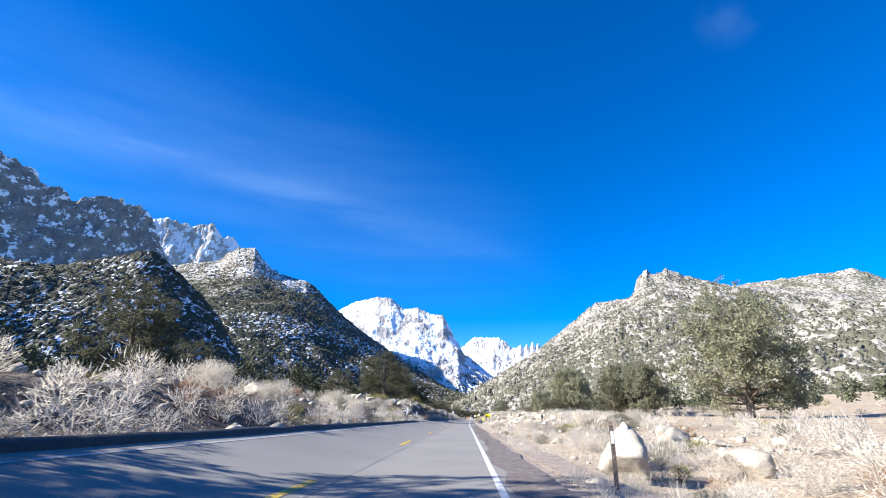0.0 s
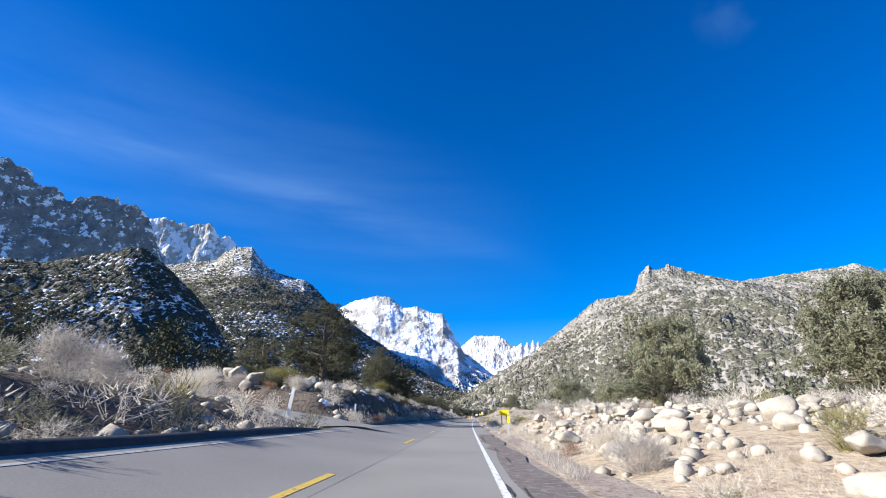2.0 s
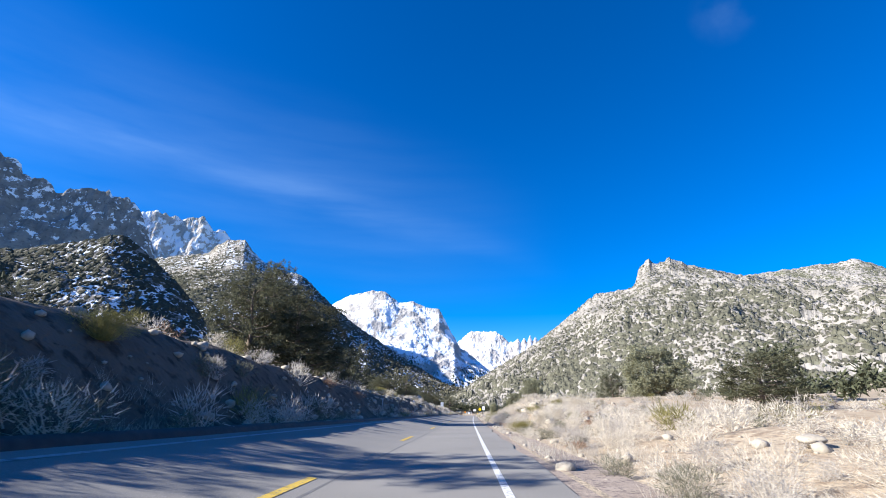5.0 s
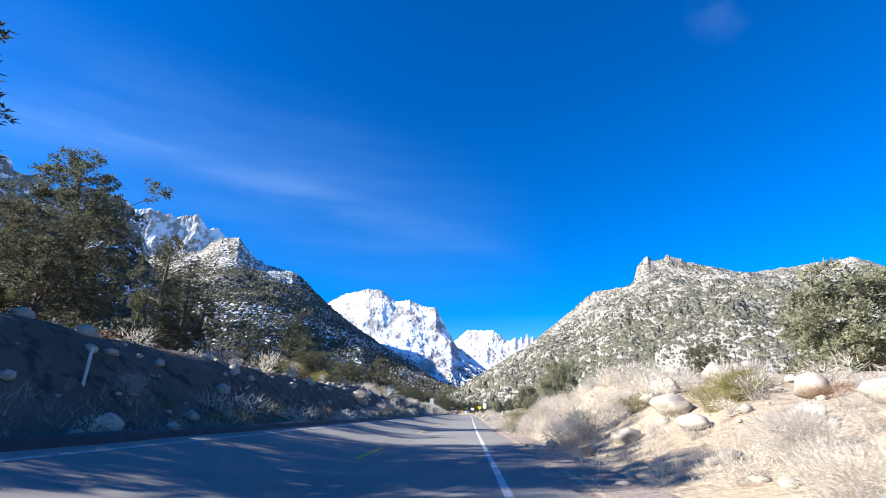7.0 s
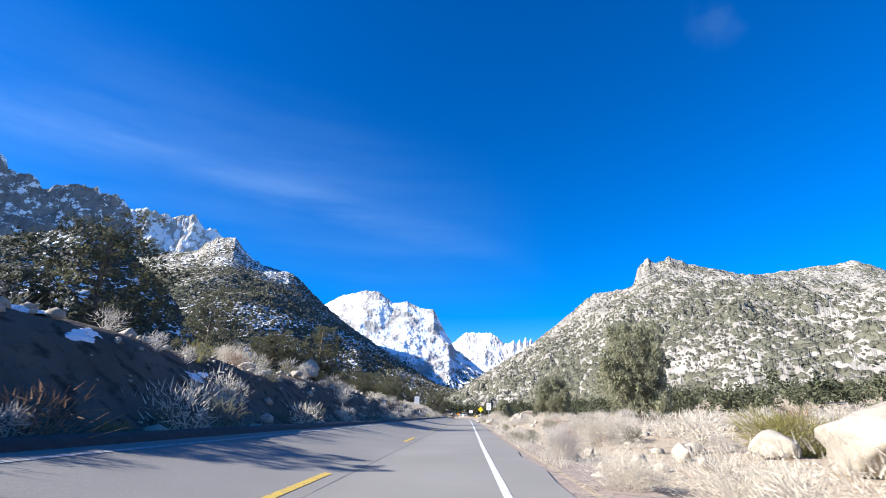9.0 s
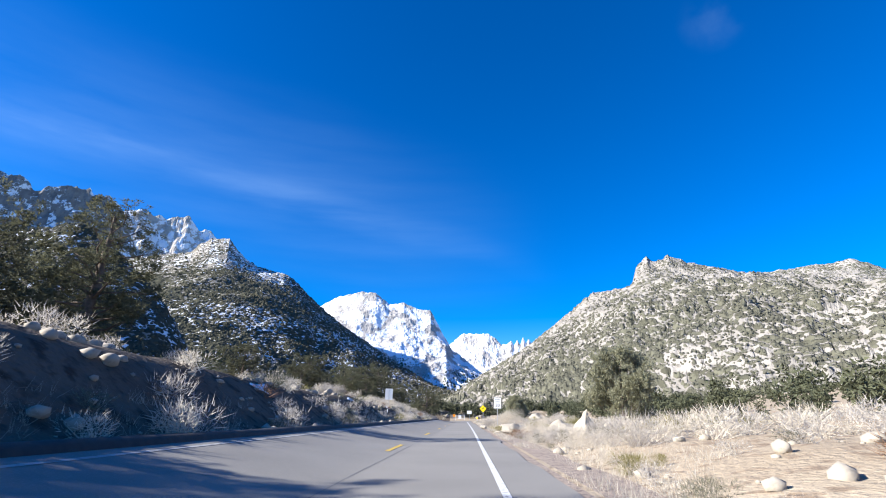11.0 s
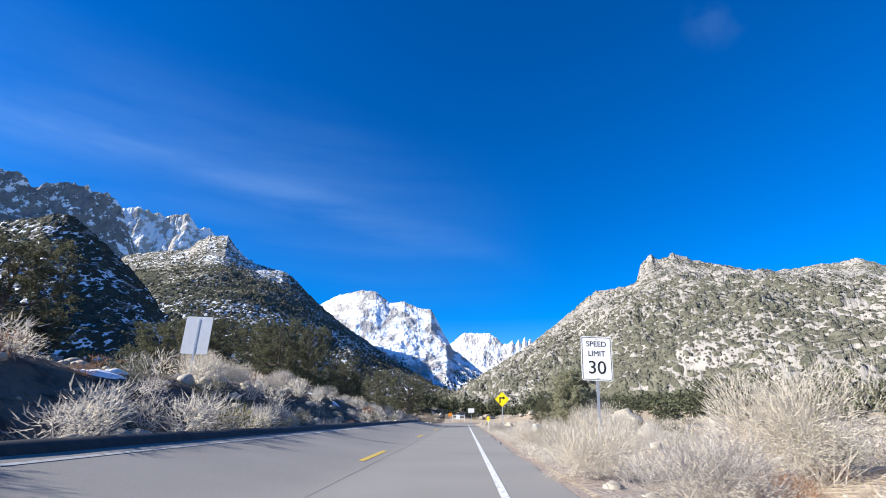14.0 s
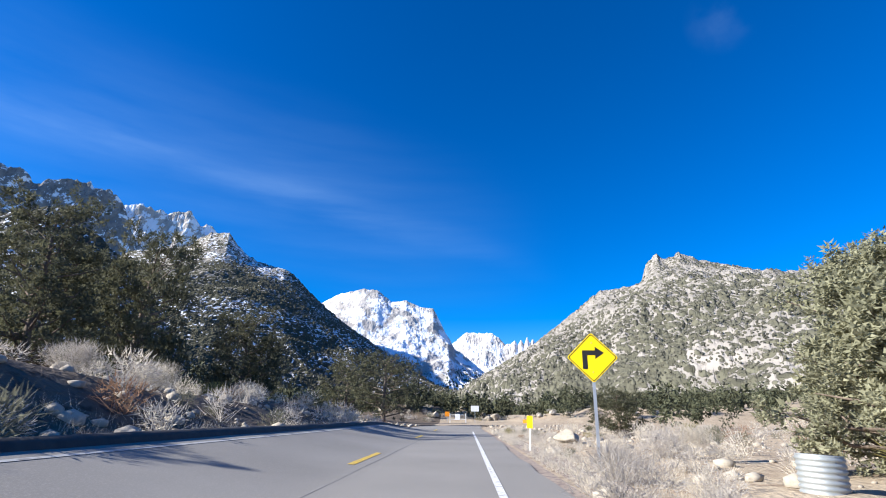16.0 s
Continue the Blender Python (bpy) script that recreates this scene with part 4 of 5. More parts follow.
# heaps of boulders on the sunny side
rb = np.random.default_rng(66)
heap, rubble = [], []
for y0, y1, n0, n1, count in ((34, 66, 3.0, 11.0, 230), (148, 158, 4.6, 8.5, 9), (196, 214, 4.2, 10.0, 16), (120, 134, 4.8, 10.0, 10), (4, 22, 3.6, 9.0, 12), (236, 246, 6.5, 12.0, 9), (84, 100, 5.0, 12.0, 8), (58, 75, 4.6, 11.0, 44), (110, 134, 3.0, 7.0, 16)):
    tries = 0
    while count and tries < 4000:
        tries += 1
        y, n, s = rb.uniform(y0, y1), rb.uniform(n0, n1), 0.24 + 0.72 * rb.random() ** 2.2
        x = n + cx(y)
        if any(math.hypot(x - a, y - b) < 0.42 * (s + c) for a, b, c in heap) or to_line(x, y, SIDE_ROAD)[0] < 2.6:
            continue
        heap.append((x, y, s))
        if s < 0.40:
            rubble.append((placed(PEBBLES[len(rubble) % 4], x, y, ground_z(x, y) + 0.15 * s, rb.uniform(0, 6.3), 0.55 * s, 0.48 * s, 0.36 * s), ICO3[1]))
            count -= 1
            continue
        boulder(x, y, s, rb.uniform(0.5, 0.85), int(rb.integers(0, 6)), rb.uniform(0, 360), 0.35, "pale rounded granite boulder heaped with others", rb.uniform(0.8, 1.35))
        count -= 1
for k in range(520):
    y, n, s = rb.uniform(35, 68), 2.9 + 8.5 * rb.random(), 0.12 + 0.26 * rb.random() ** 1.6
    x = n + cx(y)
    if to_line(x, y, SIDE_ROAD)[0] > 2.6:
        rubble.append((placed(PEBBLES[k % 4], x, y, ground_z(x, y) + 0.12 * s, rb.uniform(0, 6.3), 0.6 * s, 0.5 * s, 0.42 * s), ICO3[1]))
v, f = joined(rubble)
tagged(new("granite_rubble", mesh_from("granite_rubble", v, f, M["granite"], True)), "small pale granite rocks heaped on the slope", "rubble", kind="stuff")
rubble = []
for k in range(240):
    y, n, s = rb.uniform(60, 275), -5.5 - 5.5 * rb.random() ** 1.3, 0.14 + 0.42 * rb.random() ** 2.4
    x = n + cx(y)
    if to_line(x, y, DRIVE)[0] > 2.4 and noise.noise((x * 0.2, y * 0.08, 6)) > -0.15:
        rubble.append((placed(PEBBLES[k % 4], x, y, ground_z(x, y) + 0.02 * s, rb.uniform(0, 6.3), 0.62 * s, 0.5 * s, 0.42 * s), ICO3[1]))
v, f = joined(rubble)
tagged(new("bank_rubble", mesh_from("bank_rubble", v, f, M["granite"], True)), "grey granite rocks strewn over the shaded bank", "rubble", kind="stuff")
# a pointed pale rock
bm = bmesh.new()
bmesh.ops.create_icosphere(bm, subdivisions=4, radius=1.0)
sides = [unit(np.array(c)) for c in ((1.0, -0.25, 0.62), (-1.0, -0.3, 0.55), (0.15, -1.0, 0.45), (-0.1, 1.0, 0.5))]
for v in bm.verts:
    p = np.array(v.co[:]) * 1.5
    for c in sides:
        p = p - c * max(0.0, float(p @ c) - 0.45)
    q = Vector(p)
    v.co = q * (1 + 0.24 * noise.fractal(q * 1.5, 0.9, 2.0, 4) + 0.05 * noise.noise(q * 6))
boulder(7.2, 196.0, 1.25, 0.95, 0, 8, 0.1, "pale pointed granite rock standing in brush", mesh=bm_mesh("pointed_rock", bm, M["granite"], True))

r1 = np.random.default_rng(71)
items = []
for k in range(5200):
    y = r1.uniform(-4, 300)
    n = r1.uniform(1.6, 13) if r1.random() < 0.5 else -r1.uniform(5.1, 12)
    x = n + cx(y)
    if to_line(x, y, SIDE_ROAD)[0] < 2.2 or to_line(x, y, DRIVE)[0] < 2:
        continue
    s = 0.04 + (0.16 if n > 0 else 0.22) * r1.random() ** 3
    v = ICO1[0] * (1 + r1.normal(size=(len(ICO1[0]), 1)) * 0.16)
    items.append((placed(v, x, y, ground_z(x, y) + s * 0.2, r1.uniform(0, 6), s, s * r1.uniform(0.7, 1.2), s * 0.7), ICO1[1]))
v, f = joined(items)
tagged(new("loose_stones", mesh_from("loose_stones", v, f, M["granite"], True)), "loose granite stones strewn over the sand", "stones", kind="stuff")

rl = np.random.default_rng(77)
base, dirs = [], []
for k in range(11000):
    y, n = rl.uniform(-4, 285), -5.35 - 6.5 * rl.random() ** 1.4
    x = n + cx(y)
    if to_line(x, y, DRIVE)[0] < 1.8 or noise.noise((x * 0.6, y * 0.4, 2)) < -0.12:
        continue
    base.append((x, y, ground_z(x, y)))
base = np.array(base)
d = unit(rl.normal(size=base.shape) * (1, 1, 0.35) + (0, 0, 0.25))
v, f = blades(rl, base, d, rl.uniform(0.12, 0.55, len(base)), np.full(len(base), 0.016))
tagged(new("bank_litter", mesh_from("bank_litter", v, f, M["bark"])), "dead twigs and litter on the shaded bank", "litter", kind="stuff")

# ---------------------------------------------------------------- brush


def bush_arrays(seed, twigs, width, length=0.20, flat=1.0, stems=0.10, shaggy=0.55, lean=0.45, heads=7):
    """A rounded clump about 1 m wide: fine twigs filling a lumpy dome, thicker towards its skin, on some bare stems."""
    r = np.random.default_rng(seed)
    k = int(twigs * stems)
    d = unit(np.stack([r.normal(size=k) * 0.6, r.normal(size=k) * 0.6, np.abs(r.normal(size=k)) * 0.4 + 0.35], 1))
    base = np.stack([r.normal(size=k) * 0.07, r.normal(size=k) * 0.07, np.full(k, -0.04)], 1)
    out = [blades(r, base, d, r.uniform(0.35, 0.62, k), np.full(k, width * 1.3))]
    lobes = np.concatenate([[(0, 0, 0.26, 0.30)], np.stack([r.uniform(-0.30, 0.30, heads), r.uniform(-0.30, 0.30, heads), r.uniform(0.14, 0.34, heads), r.uniform(0.16, 0.26, heads)], 1)])
    pick = r.integers(0, len(lobes), twigs)
    c, q = lobes[pick, :3], lobes[pick, 3:]
    d = unit(r.normal(size=(twigs, 3)) + (0, 0, 0.25))
    p = c + d * q * r.uniform(0.1, 1.0, (twigs, 1)) ** 0.5
    p[:, 2] = np.abs(p[:, 2]) * flat
    up = unit(d + unit(p + 1e-3) * lean + r.normal(size=d.shape) * shaggy + (0, 0, lean))
    out.append(blades(r, p, up, length * r.uniform(0.4, 1.2, twigs), np.full(twigs, width)))
    return joined(out)


BUSHES = {
    "straw": [bush_arrays(80 + k, 860, 0.0078, 0.11, stems=0.04) for k in range(3)],
    "grey": [bush_arrays(84 + k, 700, 0.0075, 0.17, shaggy=0.8) for k in range(3)],
    "olive": [bush_arrays(88 + k, 900, 0.008, 0.14, shaggy=0.45, lean=0.8) for k in range(2)],
    "rust": [bush_arrays(92 + k, 800, 0.008, 0.14, 0.85) for k in range(2)],
    "sage": [bush_arrays(96 + k, 850, 0.009, 0.11, 0.9) for k in range(2)],
}
BIG = {"straw": bush_arrays(280, 6400, 0.0036, 0.075, stems=0.015, heads=13), "grey": bush_arrays(281, 4200, 0.0038, 0.10, stems=0.04, shaggy=0.8, heads=11),
       "olive": bush_arrays(282, 4000, 0.0054, 0.11, shaggy=0.5, lean=0.7, heads=11), "rust": bush_arrays(283, 2600, 0.007, 0.13, 0.85, heads=9), "sage": bush_arrays(284, 3000, 0.007, 0.10, 0.9, heads=11)}
SKIN = {"straw": "straw", "grey": "grey_brush", "olive": "olive", "rust": "rust", "sage": "sage"}
NAMES = {"straw": ("rabbitbrush", "pale straw-coloured dry rabbitbrush in the sand", "bush"),
         "grey": ("grey_brush", "leafless grey twiggy brush by the road", "bush"),
         "olive": ("ephedra_bush", "dense yellow-green ephedra bush", "bush"),
         "rust": ("buckwheat_bush", "low rust-brown dried buckwheat bush", "bush"),
         "sage": ("sagebrush", "dull grey-green sagebrush in the sand", "bush")}
BUSH_MESH = {k: [mesh_from(NAMES[k][0], v, f, M[SKIN[k]], True) for v, f in b] for k, b in BUSHES.items()}
BIG_MESH = {k: mesh_from(NAMES[k][0], v, f, M[SKIN[k]], True) for k, (v, f) in BIG.items()}


def bush(kind, x, y, size, tall=1.0, k=0):
    ob = new(NAMES[kind][0], BIG_MESH[kind] if size > 1.25 else BUSH_MESH[kind][k % len(BUSH_MESH[kind])])
    ob.matrix_basis = pose(x, y, ground_z(x, y), 0, 0, (k * 67) % 360)
    ob.scale = (size, size, size * tall)
    return tagged(ob, NAMES[kind][1], NAMES[kind][2], NAMES[kind][0] + " along the road")


SHRUBS = [  # kind, x, y, width, height for its width
    ("olive", 4.3, 11.8, 0.9, 0.8), ("olive", 5.6, 13.0, 0.7, 0.9), ("sage", 7.8, 27.0, 1.6, 0.9), ("sage", 6.2, 25.2, 1.4, 0.8), ("straw", 9.2, 28.0, 1.7, 1.0), ("olive", 9.0, 52.0, 1.3, 0.9),
    ("olive", 5.1, 85.6, 1.9, 0.85), ("rust", 6.3, 84.0, 1.1, 0.8), ("grey", 2.6, 86.6, 1.6, 0.9), ("straw", 9.6, 79.4, 1.9, 1.0), ("straw", 11.6, 82.5, 2.0, 1.0),
    ("olive", 4.9, 115.5, 1.0, 0.9), ("straw", 5.6, 116.5, 1.9, 1.1), ("straw", 4.5, 114.0, 1.5, 1.1), ("olive", 6.6, 127.6, 1.3, 0.8), ("olive", 5.7, 127.0, 1.2, 0.8), ("olive", 8.4, 131.0, 1.3, 0.8), ("rust", 7.0, 125.6, 0.9, 0.7), ("olive", 5.3, 130.6, 1.2, 0.7),
    ("straw", 9.0, 124.0, 2.4, 1.0), ("sage", 2.9, 140.5, 1.2, 0.95), ("straw", 4.4, 141.0, 1.7, 1.0), ("grey", 3.3, 157.5, 1.3, 1.1), ("sage", 3.2, 165.0, 1.0, 0.8), ("olive", 7.3, 155.4, 2.1, 0.75), ("straw", 5.4, 161.5, 2.0, 1.0), ("straw", 4.2, 152.0, 1.2, 1.0),
    ("straw", 6.1, 194.5, 1.3, 0.8), ("grey", 7.2, 194.2, 1.2, 0.8), ("olive", 3.9, 203.6, 0.9, 1.0), ("olive", 6.9, 206.2, 1.5, 1.0), ("olive", 8.5, 203.0, 2.2, 0.7), ("straw", 5.6, 200.5, 1.8, 1.0), ("straw", 4.2, 208.6, 1.2, 1.0), ("grey", 4.3, 217.5, 1.6, 1.0), ("straw", 6.6, 219.5, 2.3, 1.2), ("straw", 4.6, 221.5, 1.9, 1.0),
    ("grey", 5.3, 71.0, 1.3, 1.2), ("grey", 6.1, 72.6, 1.5, 1.2), ("sage", 8.4, 74.2, 2.6, 1.2), ("straw", 3.6, 120.5, 1.3, 0.9), ("grey", 4.4, 122.5, 1.5, 0.8), ("straw", 3.4, 148.0, 1.3, 0.9), ("straw", 2.9, 146.0, 1.0, 0.9),
    ("olive", 4.0, 145.6, 2.4, 0.75), ("straw", 5.9, 146.6, 2.4, 1.0), ("straw", 7.0, 148.2, 2.6, 1.0), ("straw", 5.0, 149.0, 1.8, 0.9), ("straw", 3.5, 150.5, 1.5, 0.8), ("straw", 3.0, 152.6, 1.3, 0.8), ("olive", 9.4, 150.5, 1.5, 0.8),
    ("straw", 3.0, 27.5, 1.4, 0.8), ("grey", 4.3, 27.0, 1.3, 0.8), ("straw", 3.6, 30.5, 1.6, 0.9), ("olive", 5.2, 27.8, 1.3, 0.7), ("straw", 6.8, 31.0, 1.8, 1.0), ("grey", 2.8, 44.5, 1.4, 0.8), ("straw", 3.3, 47.5, 1.4, 0.9),
    ("straw", 3.2, 113.5, 1.6, 1.0), ("straw", 3.0, 116.4, 1.4, 0.9), ("olive", 3.0, 111.8, 1.3, 0.8),
    ("straw", 5.1, 228.0, 1.6, 1.1), ("straw", 7.0, 230.0, 2.0, 1.2), ("straw", 7.5, 231.8, 2.2, 1.0), ("straw", 8.7, 233.4, 2.2, 1.0), ("grey", 6.4, 233.2, 1.6, 0.9), ("straw", 4.9, 232.4, 1.5, 1.0), ("olive", 10.6, 243.6, 1.5, 0.9), ("grey", 4.6, 244.2, 1.2, 0.9), ("grey", 5.4, 246.8, 1.3, 0.9), ("straw", 9.6, 254.0, 1.5, 1.2),
    ("grey", -7.8, 45.0, 1.8, 1.1), ("grey", -8.6, 47.0, 1.7, 1.0), ("straw", -7.2, 33.0, 1.6, 1.0), ("straw", -7.6, 20.0, 1.7, 1.0), ("straw", -7.8, 15.0, 1.7, 1.0), ("olive", -9.6, 22.0, 1.7, 0.8), ("olive", -11.0, 64.8, 2.2, 1.0), ("straw", -9.0, 52.0, 2.2, 1.0),
    ("straw", -8.0, 31.0, 1.8, 1.1), ("rust", -10.2, 29.0, 1.6, 0.9), ("olive", -9.4, 87.0, 2.4, 0.95), ("olive", -7.2, 95.0, 1.3, 0.9), ("grey", -6.6, 83.0, 1.0, 0.9), ("olive", -8.6, 140.0, 1.8, 0.8), ("olive", -9.8, 146.0, 2.0, 0.9), ("olive", -9.2, 150.0, 1.7, 0.8),
    ("grey", -6.0, 126.0, 0.9, 0.8), ("rust", -7.0, 112.0, 1.2, 0.8), ("straw", -8.4, 165.5, 1.8, 1.0), ("straw", -9.2, 168.0, 1.6, 1.0), ("grey", -6.1, 176.0, 0.9, 1.0), ("grey", -6.3, 172.5, 0.8, 1.0), ("grey", -9.6, 216.0, 2.6, 0.9), ("grey", -8.0, 213.0, 2.2, 0.9),
    ("rust", -9.5, 222.0, 1.9, 0.7), ("straw", -6.6, 221.5, 1.5, 1.0), ("straw", -6.0, 229.0, 1.9, 1.0), ("straw", -6.8, 233.0, 1.9, 0.9), ("grey", -7.0, 239.5, 2.0, 1.0), ("straw", -6.2, 246.0, 1.6, 1.0), ("straw", -5.8, 252.5, 1.7, 1.0), ("straw", -5.0, 257.0, 1.5, 1.0),
    ("straw", -9.6, 63.6, 1.5, 0.9), ("sage", -11.5, 64.4, 1.6, 0.9), ("grey", -13.0, 63.4, 1.6, 0.9), ("straw", -15.0, 64.2, 1.8, 1.0), ("rust", -10.8, 63.0, 1.0, 0.8), ("olive", -12.6, 66.6, 1.8, 0.9),
    ("rust", -8.4, 240.0, 1.6, 1.0), ("olive", -6.8, 258.0, 1.2, 1.0), ("grey", -5.6, 249.0, 1.4, 1.0),
]
for k, (kind, x, y, size, tall) in enumerate(SHRUBS):
    bush(kind, x, y, size, tall, k)

# the rest of the brush, by the hundred; sparser clumps further off
MIDDLE = {"straw": [bush_arrays(480 + k, 250, 0.017, 0.15, heads=6) for k in range(3)],
          "grey": [bush_arrays(484 + k, 220, 0.016, 0.18, shaggy=0.8, heads=5) for k in range(3)],
          "olive": [bush_arrays(488 + k, 300, 0.015, 0.16, shaggy=0.45, lean=0.8, heads=6) for k in range(2)],
          "rust": [bush_arrays(492 + k, 260, 0.016, 0.14, 0.85, heads=6) for k in range(2)],
          "sage": [bush_arrays(496 + k, 260, 0.017, 0.13, 0.9, heads=6) for k in range(2)]}
LIGHT = {kind: [bush_arrays(180 + 4 * i + k, 120, 0.026, 0.16, heads=5) for k in range(3)] for i, kind in enumerate(("straw", "grey", "olive", "rust", "sage"))}
r2 = np.random.default_rng(91)


def bare(y, n):
    """Open sand and rubble where little grows."""
    return (149.5 < y < 157.5 and 2.6 < n < 6.8) or (40 < y < 60 and 3.2 < n < 7.5)


crowd = {k: [] for k in BUSHES}
for k in range(3750):
    y = r2.uniform(-6, 340)
    sunny = r2.random() < 0.47
    n = (2.4 + 30 * r2.random() ** 1.9) if sunny else -(5.4 + 34 * r2.random() ** 2.1)
    if 276 < y < 321 and -11 < n < 70:
        continue
    x = n + cx(y)
    if to_line(x, y, SIDE_ROAD)[0] < 2.4 or to_line(x, y, DRIVE)[0] < 2.0:
        continue
    if noise.noise((x * 0.16, y * 0.16, 4)) < -0.30 + 0.2 * r2.normal():
        continue
    if (108 < y < 142 and -9.5 < n < 0 or bare(y, n)) and r2.random() < 0.7:
        continue
    kinds = ("straw", "grey", "sage", "olive", "rust")
    kind = str(r2.choice(kinds, p=(0.48, 0.27, 0.13, 0.07, 0.05) if sunny else (0.30, 0.38, 0.20, 0.05, 0.07)))
    near = 0 < n < 5.6 and y < 280
    middle = 0 < n < 14 or -10 < n < 0
    v, f = (BUSHES if near else MIDDLE if middle else LIGHT)[kind][int(r2.integers(0, len(BUSHES[kind])))]
    s = r2.uniform(0.45, 1.25) * (0.75 if abs(n) < 4 else 1.0) * (1.0 if near else 1.3)
    crowd[kind].append((placed(v, x, y, ground_z(x, y), r2.uniform(0, 6.3), s, s, s * r2.uniform(0.75, 1.15)), f))
for k in range(330):
    y, n = r2.uniform(-4, 275), 2.2 + 4.6 * r2.random()
    x = n + cx(y)
    if to_line(x, y, SIDE_ROAD)[0] < 2.6 or bare(y, n):
        continue
    kind = str(r2.choice(("straw", "grey", "rust"), p=(0.62, 0.30, 0.08)))
    v, f = MIDDLE[kind][int(r2.integers(0, len(MIDDLE[kind])))]
    s = r2.uniform(0.35, 0.8)
    crowd[kind].append((placed(v, x, y, ground_z(x, y), r2.uniform(0, 6.3), s, s, s * r2.uniform(0.7, 1.0)), f))
# thickets of dry brush on the sunny side: stretch, reach from the road, number, size
for y0, y1, n0, n1, count, big in ((8, 36, 3.0, 12, 60, 1.0), (38, 62, 6.0, 15, 36, 1.1), (62, 72, 4.0, 9, 16, 1.0), (86, 108, 2.2, 9, 60, 0.9), (108, 130, 4.0, 12, 56, 0.95), (130, 150, 2.4, 9.5, 130, 1.15),
                                   (162, 186, 4.0, 14, 80, 1.1), (186, 225, 2.4, 9.0, 110, 1.0), (225, 262, 4.0, 13, 50, 0.9)):
    for k in range(count):
        y, n = r2.uniform(y0, y1), r2.uniform(n0, n1)
        x = n + cx(y)
        if to_line(x, y, SIDE_ROAD)[0] < 2.8:
            continue
        kind = str(r2.choice(("straw", "grey", "sage", "rust"), p=(0.60, 0.25, 0.11, 0.04)))
        v, f = (BUSHES if n < 5 else MIDDLE)[kind][int(r2.integers(0, len(BUSHES[kind])))]
        s = r2.uniform(0.6, 1.3) * big
        crowd[kind].append((placed(v, x, y, ground_z(x, y), r2.uniform(0, 6.3), s, s, s * r2.uniform(0.75, 1.1)), f))
for k in range(900):
    y, n = r2.uniform(60, 330), r2.uniform(9, 62)
    x = n + cx(y)
    if 276 < y < 321 or to_line(x, y, SIDE_ROAD)[0] < 3.0:
        continue
    kind = str(r2.choice(("straw", "grey", "sage", "olive"), p=(0.40, 0.28, 0.24, 0.08)))
    v, f = (MIDDLE if n < 18 else LIGHT)[kind][k % 2]
    s = r2.uniform(0.8, 1.8)
    crowd[kind].append((placed(v, x, y, ground_z(x, y), r2.uniform(0, 6.3), s, s, s * r2.uniform(0.6, 0.95)), f))
# a close row of bleached tufts along the last stretch
for k in range(150):
    y = r2.uniform(222, 264)
    x = 1.55 + 1.5 * r2.random() ** 1.5 + cx(y)
    s = r2.uniform(0.30, 0.62)
    v, f = MIDDLE["straw"][k % 3]
    crowd["straw"].append((placed(v, x, y, ground_z(x, y), r2.uniform(0, 6.3), s, s, s * 0.8), f))
for kind, items in crowd.items():
    v, f = joined(items)
    tagged(new(NAMES[kind][0] + "_scatter", mesh_from(NAMES[kind][0] + "_scatter", v, f, M[SKIN[kind]], True)), NAMES[kind][1], "brush", kind="stuff")

# dry grass at the road's edge
r3 = np.random.default_rng(95)
ys = r3.uniform(-4, 276, 17000)
ns = np.where(r3.random(17000) < 0.75, 1.6 + 2.8 * r3.random(17000) ** 1.6, -5.1 - 1.6 * r3.random(17000))
keep, base = [], []
for y, n in zip(ys, ns):
    x = n + cx(y)
    if noise.noise((x * 0.5, y * 0.22, 8)) < -0.05 or to_line(x, y, SIDE_ROAD)[0] < 2.6 or to_line(x, y, DRIVE)[0] < 2:
        continue
    base.append((x, y, ground_z(x, y) - 0.02))
base = np.repeat(np.array(base), 9, 0)
base[:, :2] += r3.normal(size=(len(base), 2)) * 0.07
d = unit(r3.normal(size=(len(base), 3)) * (0.5, 0.5, 0.2) + (0, 0, 1))
v, f = blades(r3, base, d, r3.uniform(0.1, 0.38, len(base)), np.full(len(base), 0.006))
tagged(new("dry_grass", mesh_from("dry_grass", v, f, M["straw"])), "dry bleached grass along the road edge", "grass", kind="stuff")

# ---------------------------------------------------------------- road furniture
# low asphalt berm on the shaded edge, open at the driveway
def berm(name, y0, y1):
    prof = [(-4.76, -0.02), (-4.81, 0.07), (-4.90, 0.105), (-5.02, 0.115), (-5.16, 0.09), (-5.32, 0.02)]
    v, f = [], []
    pts = [p for p in ROAD if y0 <= p[1] <= y1]
    for k, (x, y, r) in enumerate(pts):
        end = min(1.0, min(y - y0, y1 - y) / 3.0 + 0.05)
        bank = 1 - smooth(TURN_Y - 18, TURN_Y, y)
        for o, z in prof:
            o2 = o + 0.05 * noise.noise((y * 0.5, 3, o * 0.2))
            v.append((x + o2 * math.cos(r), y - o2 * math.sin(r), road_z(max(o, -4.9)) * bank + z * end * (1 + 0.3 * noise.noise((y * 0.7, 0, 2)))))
    m = len(prof)
    for k in range(len(pts) - 1):
        for i in range(m - 1):
            a = k * m + i
            f.append([a, a + m, a + m + 1, a + 1])
    # the tar black also stands in for shade lying along this edge
    ob = new(name, mesh_from(name, v, f, M["tar"], True))
    return tagged(ob, "low black asphalt berm along the road edge", "kerb", kind="structure")


berm("kerb", -88, 53.0)
berm("kerb", 60.5, 284)

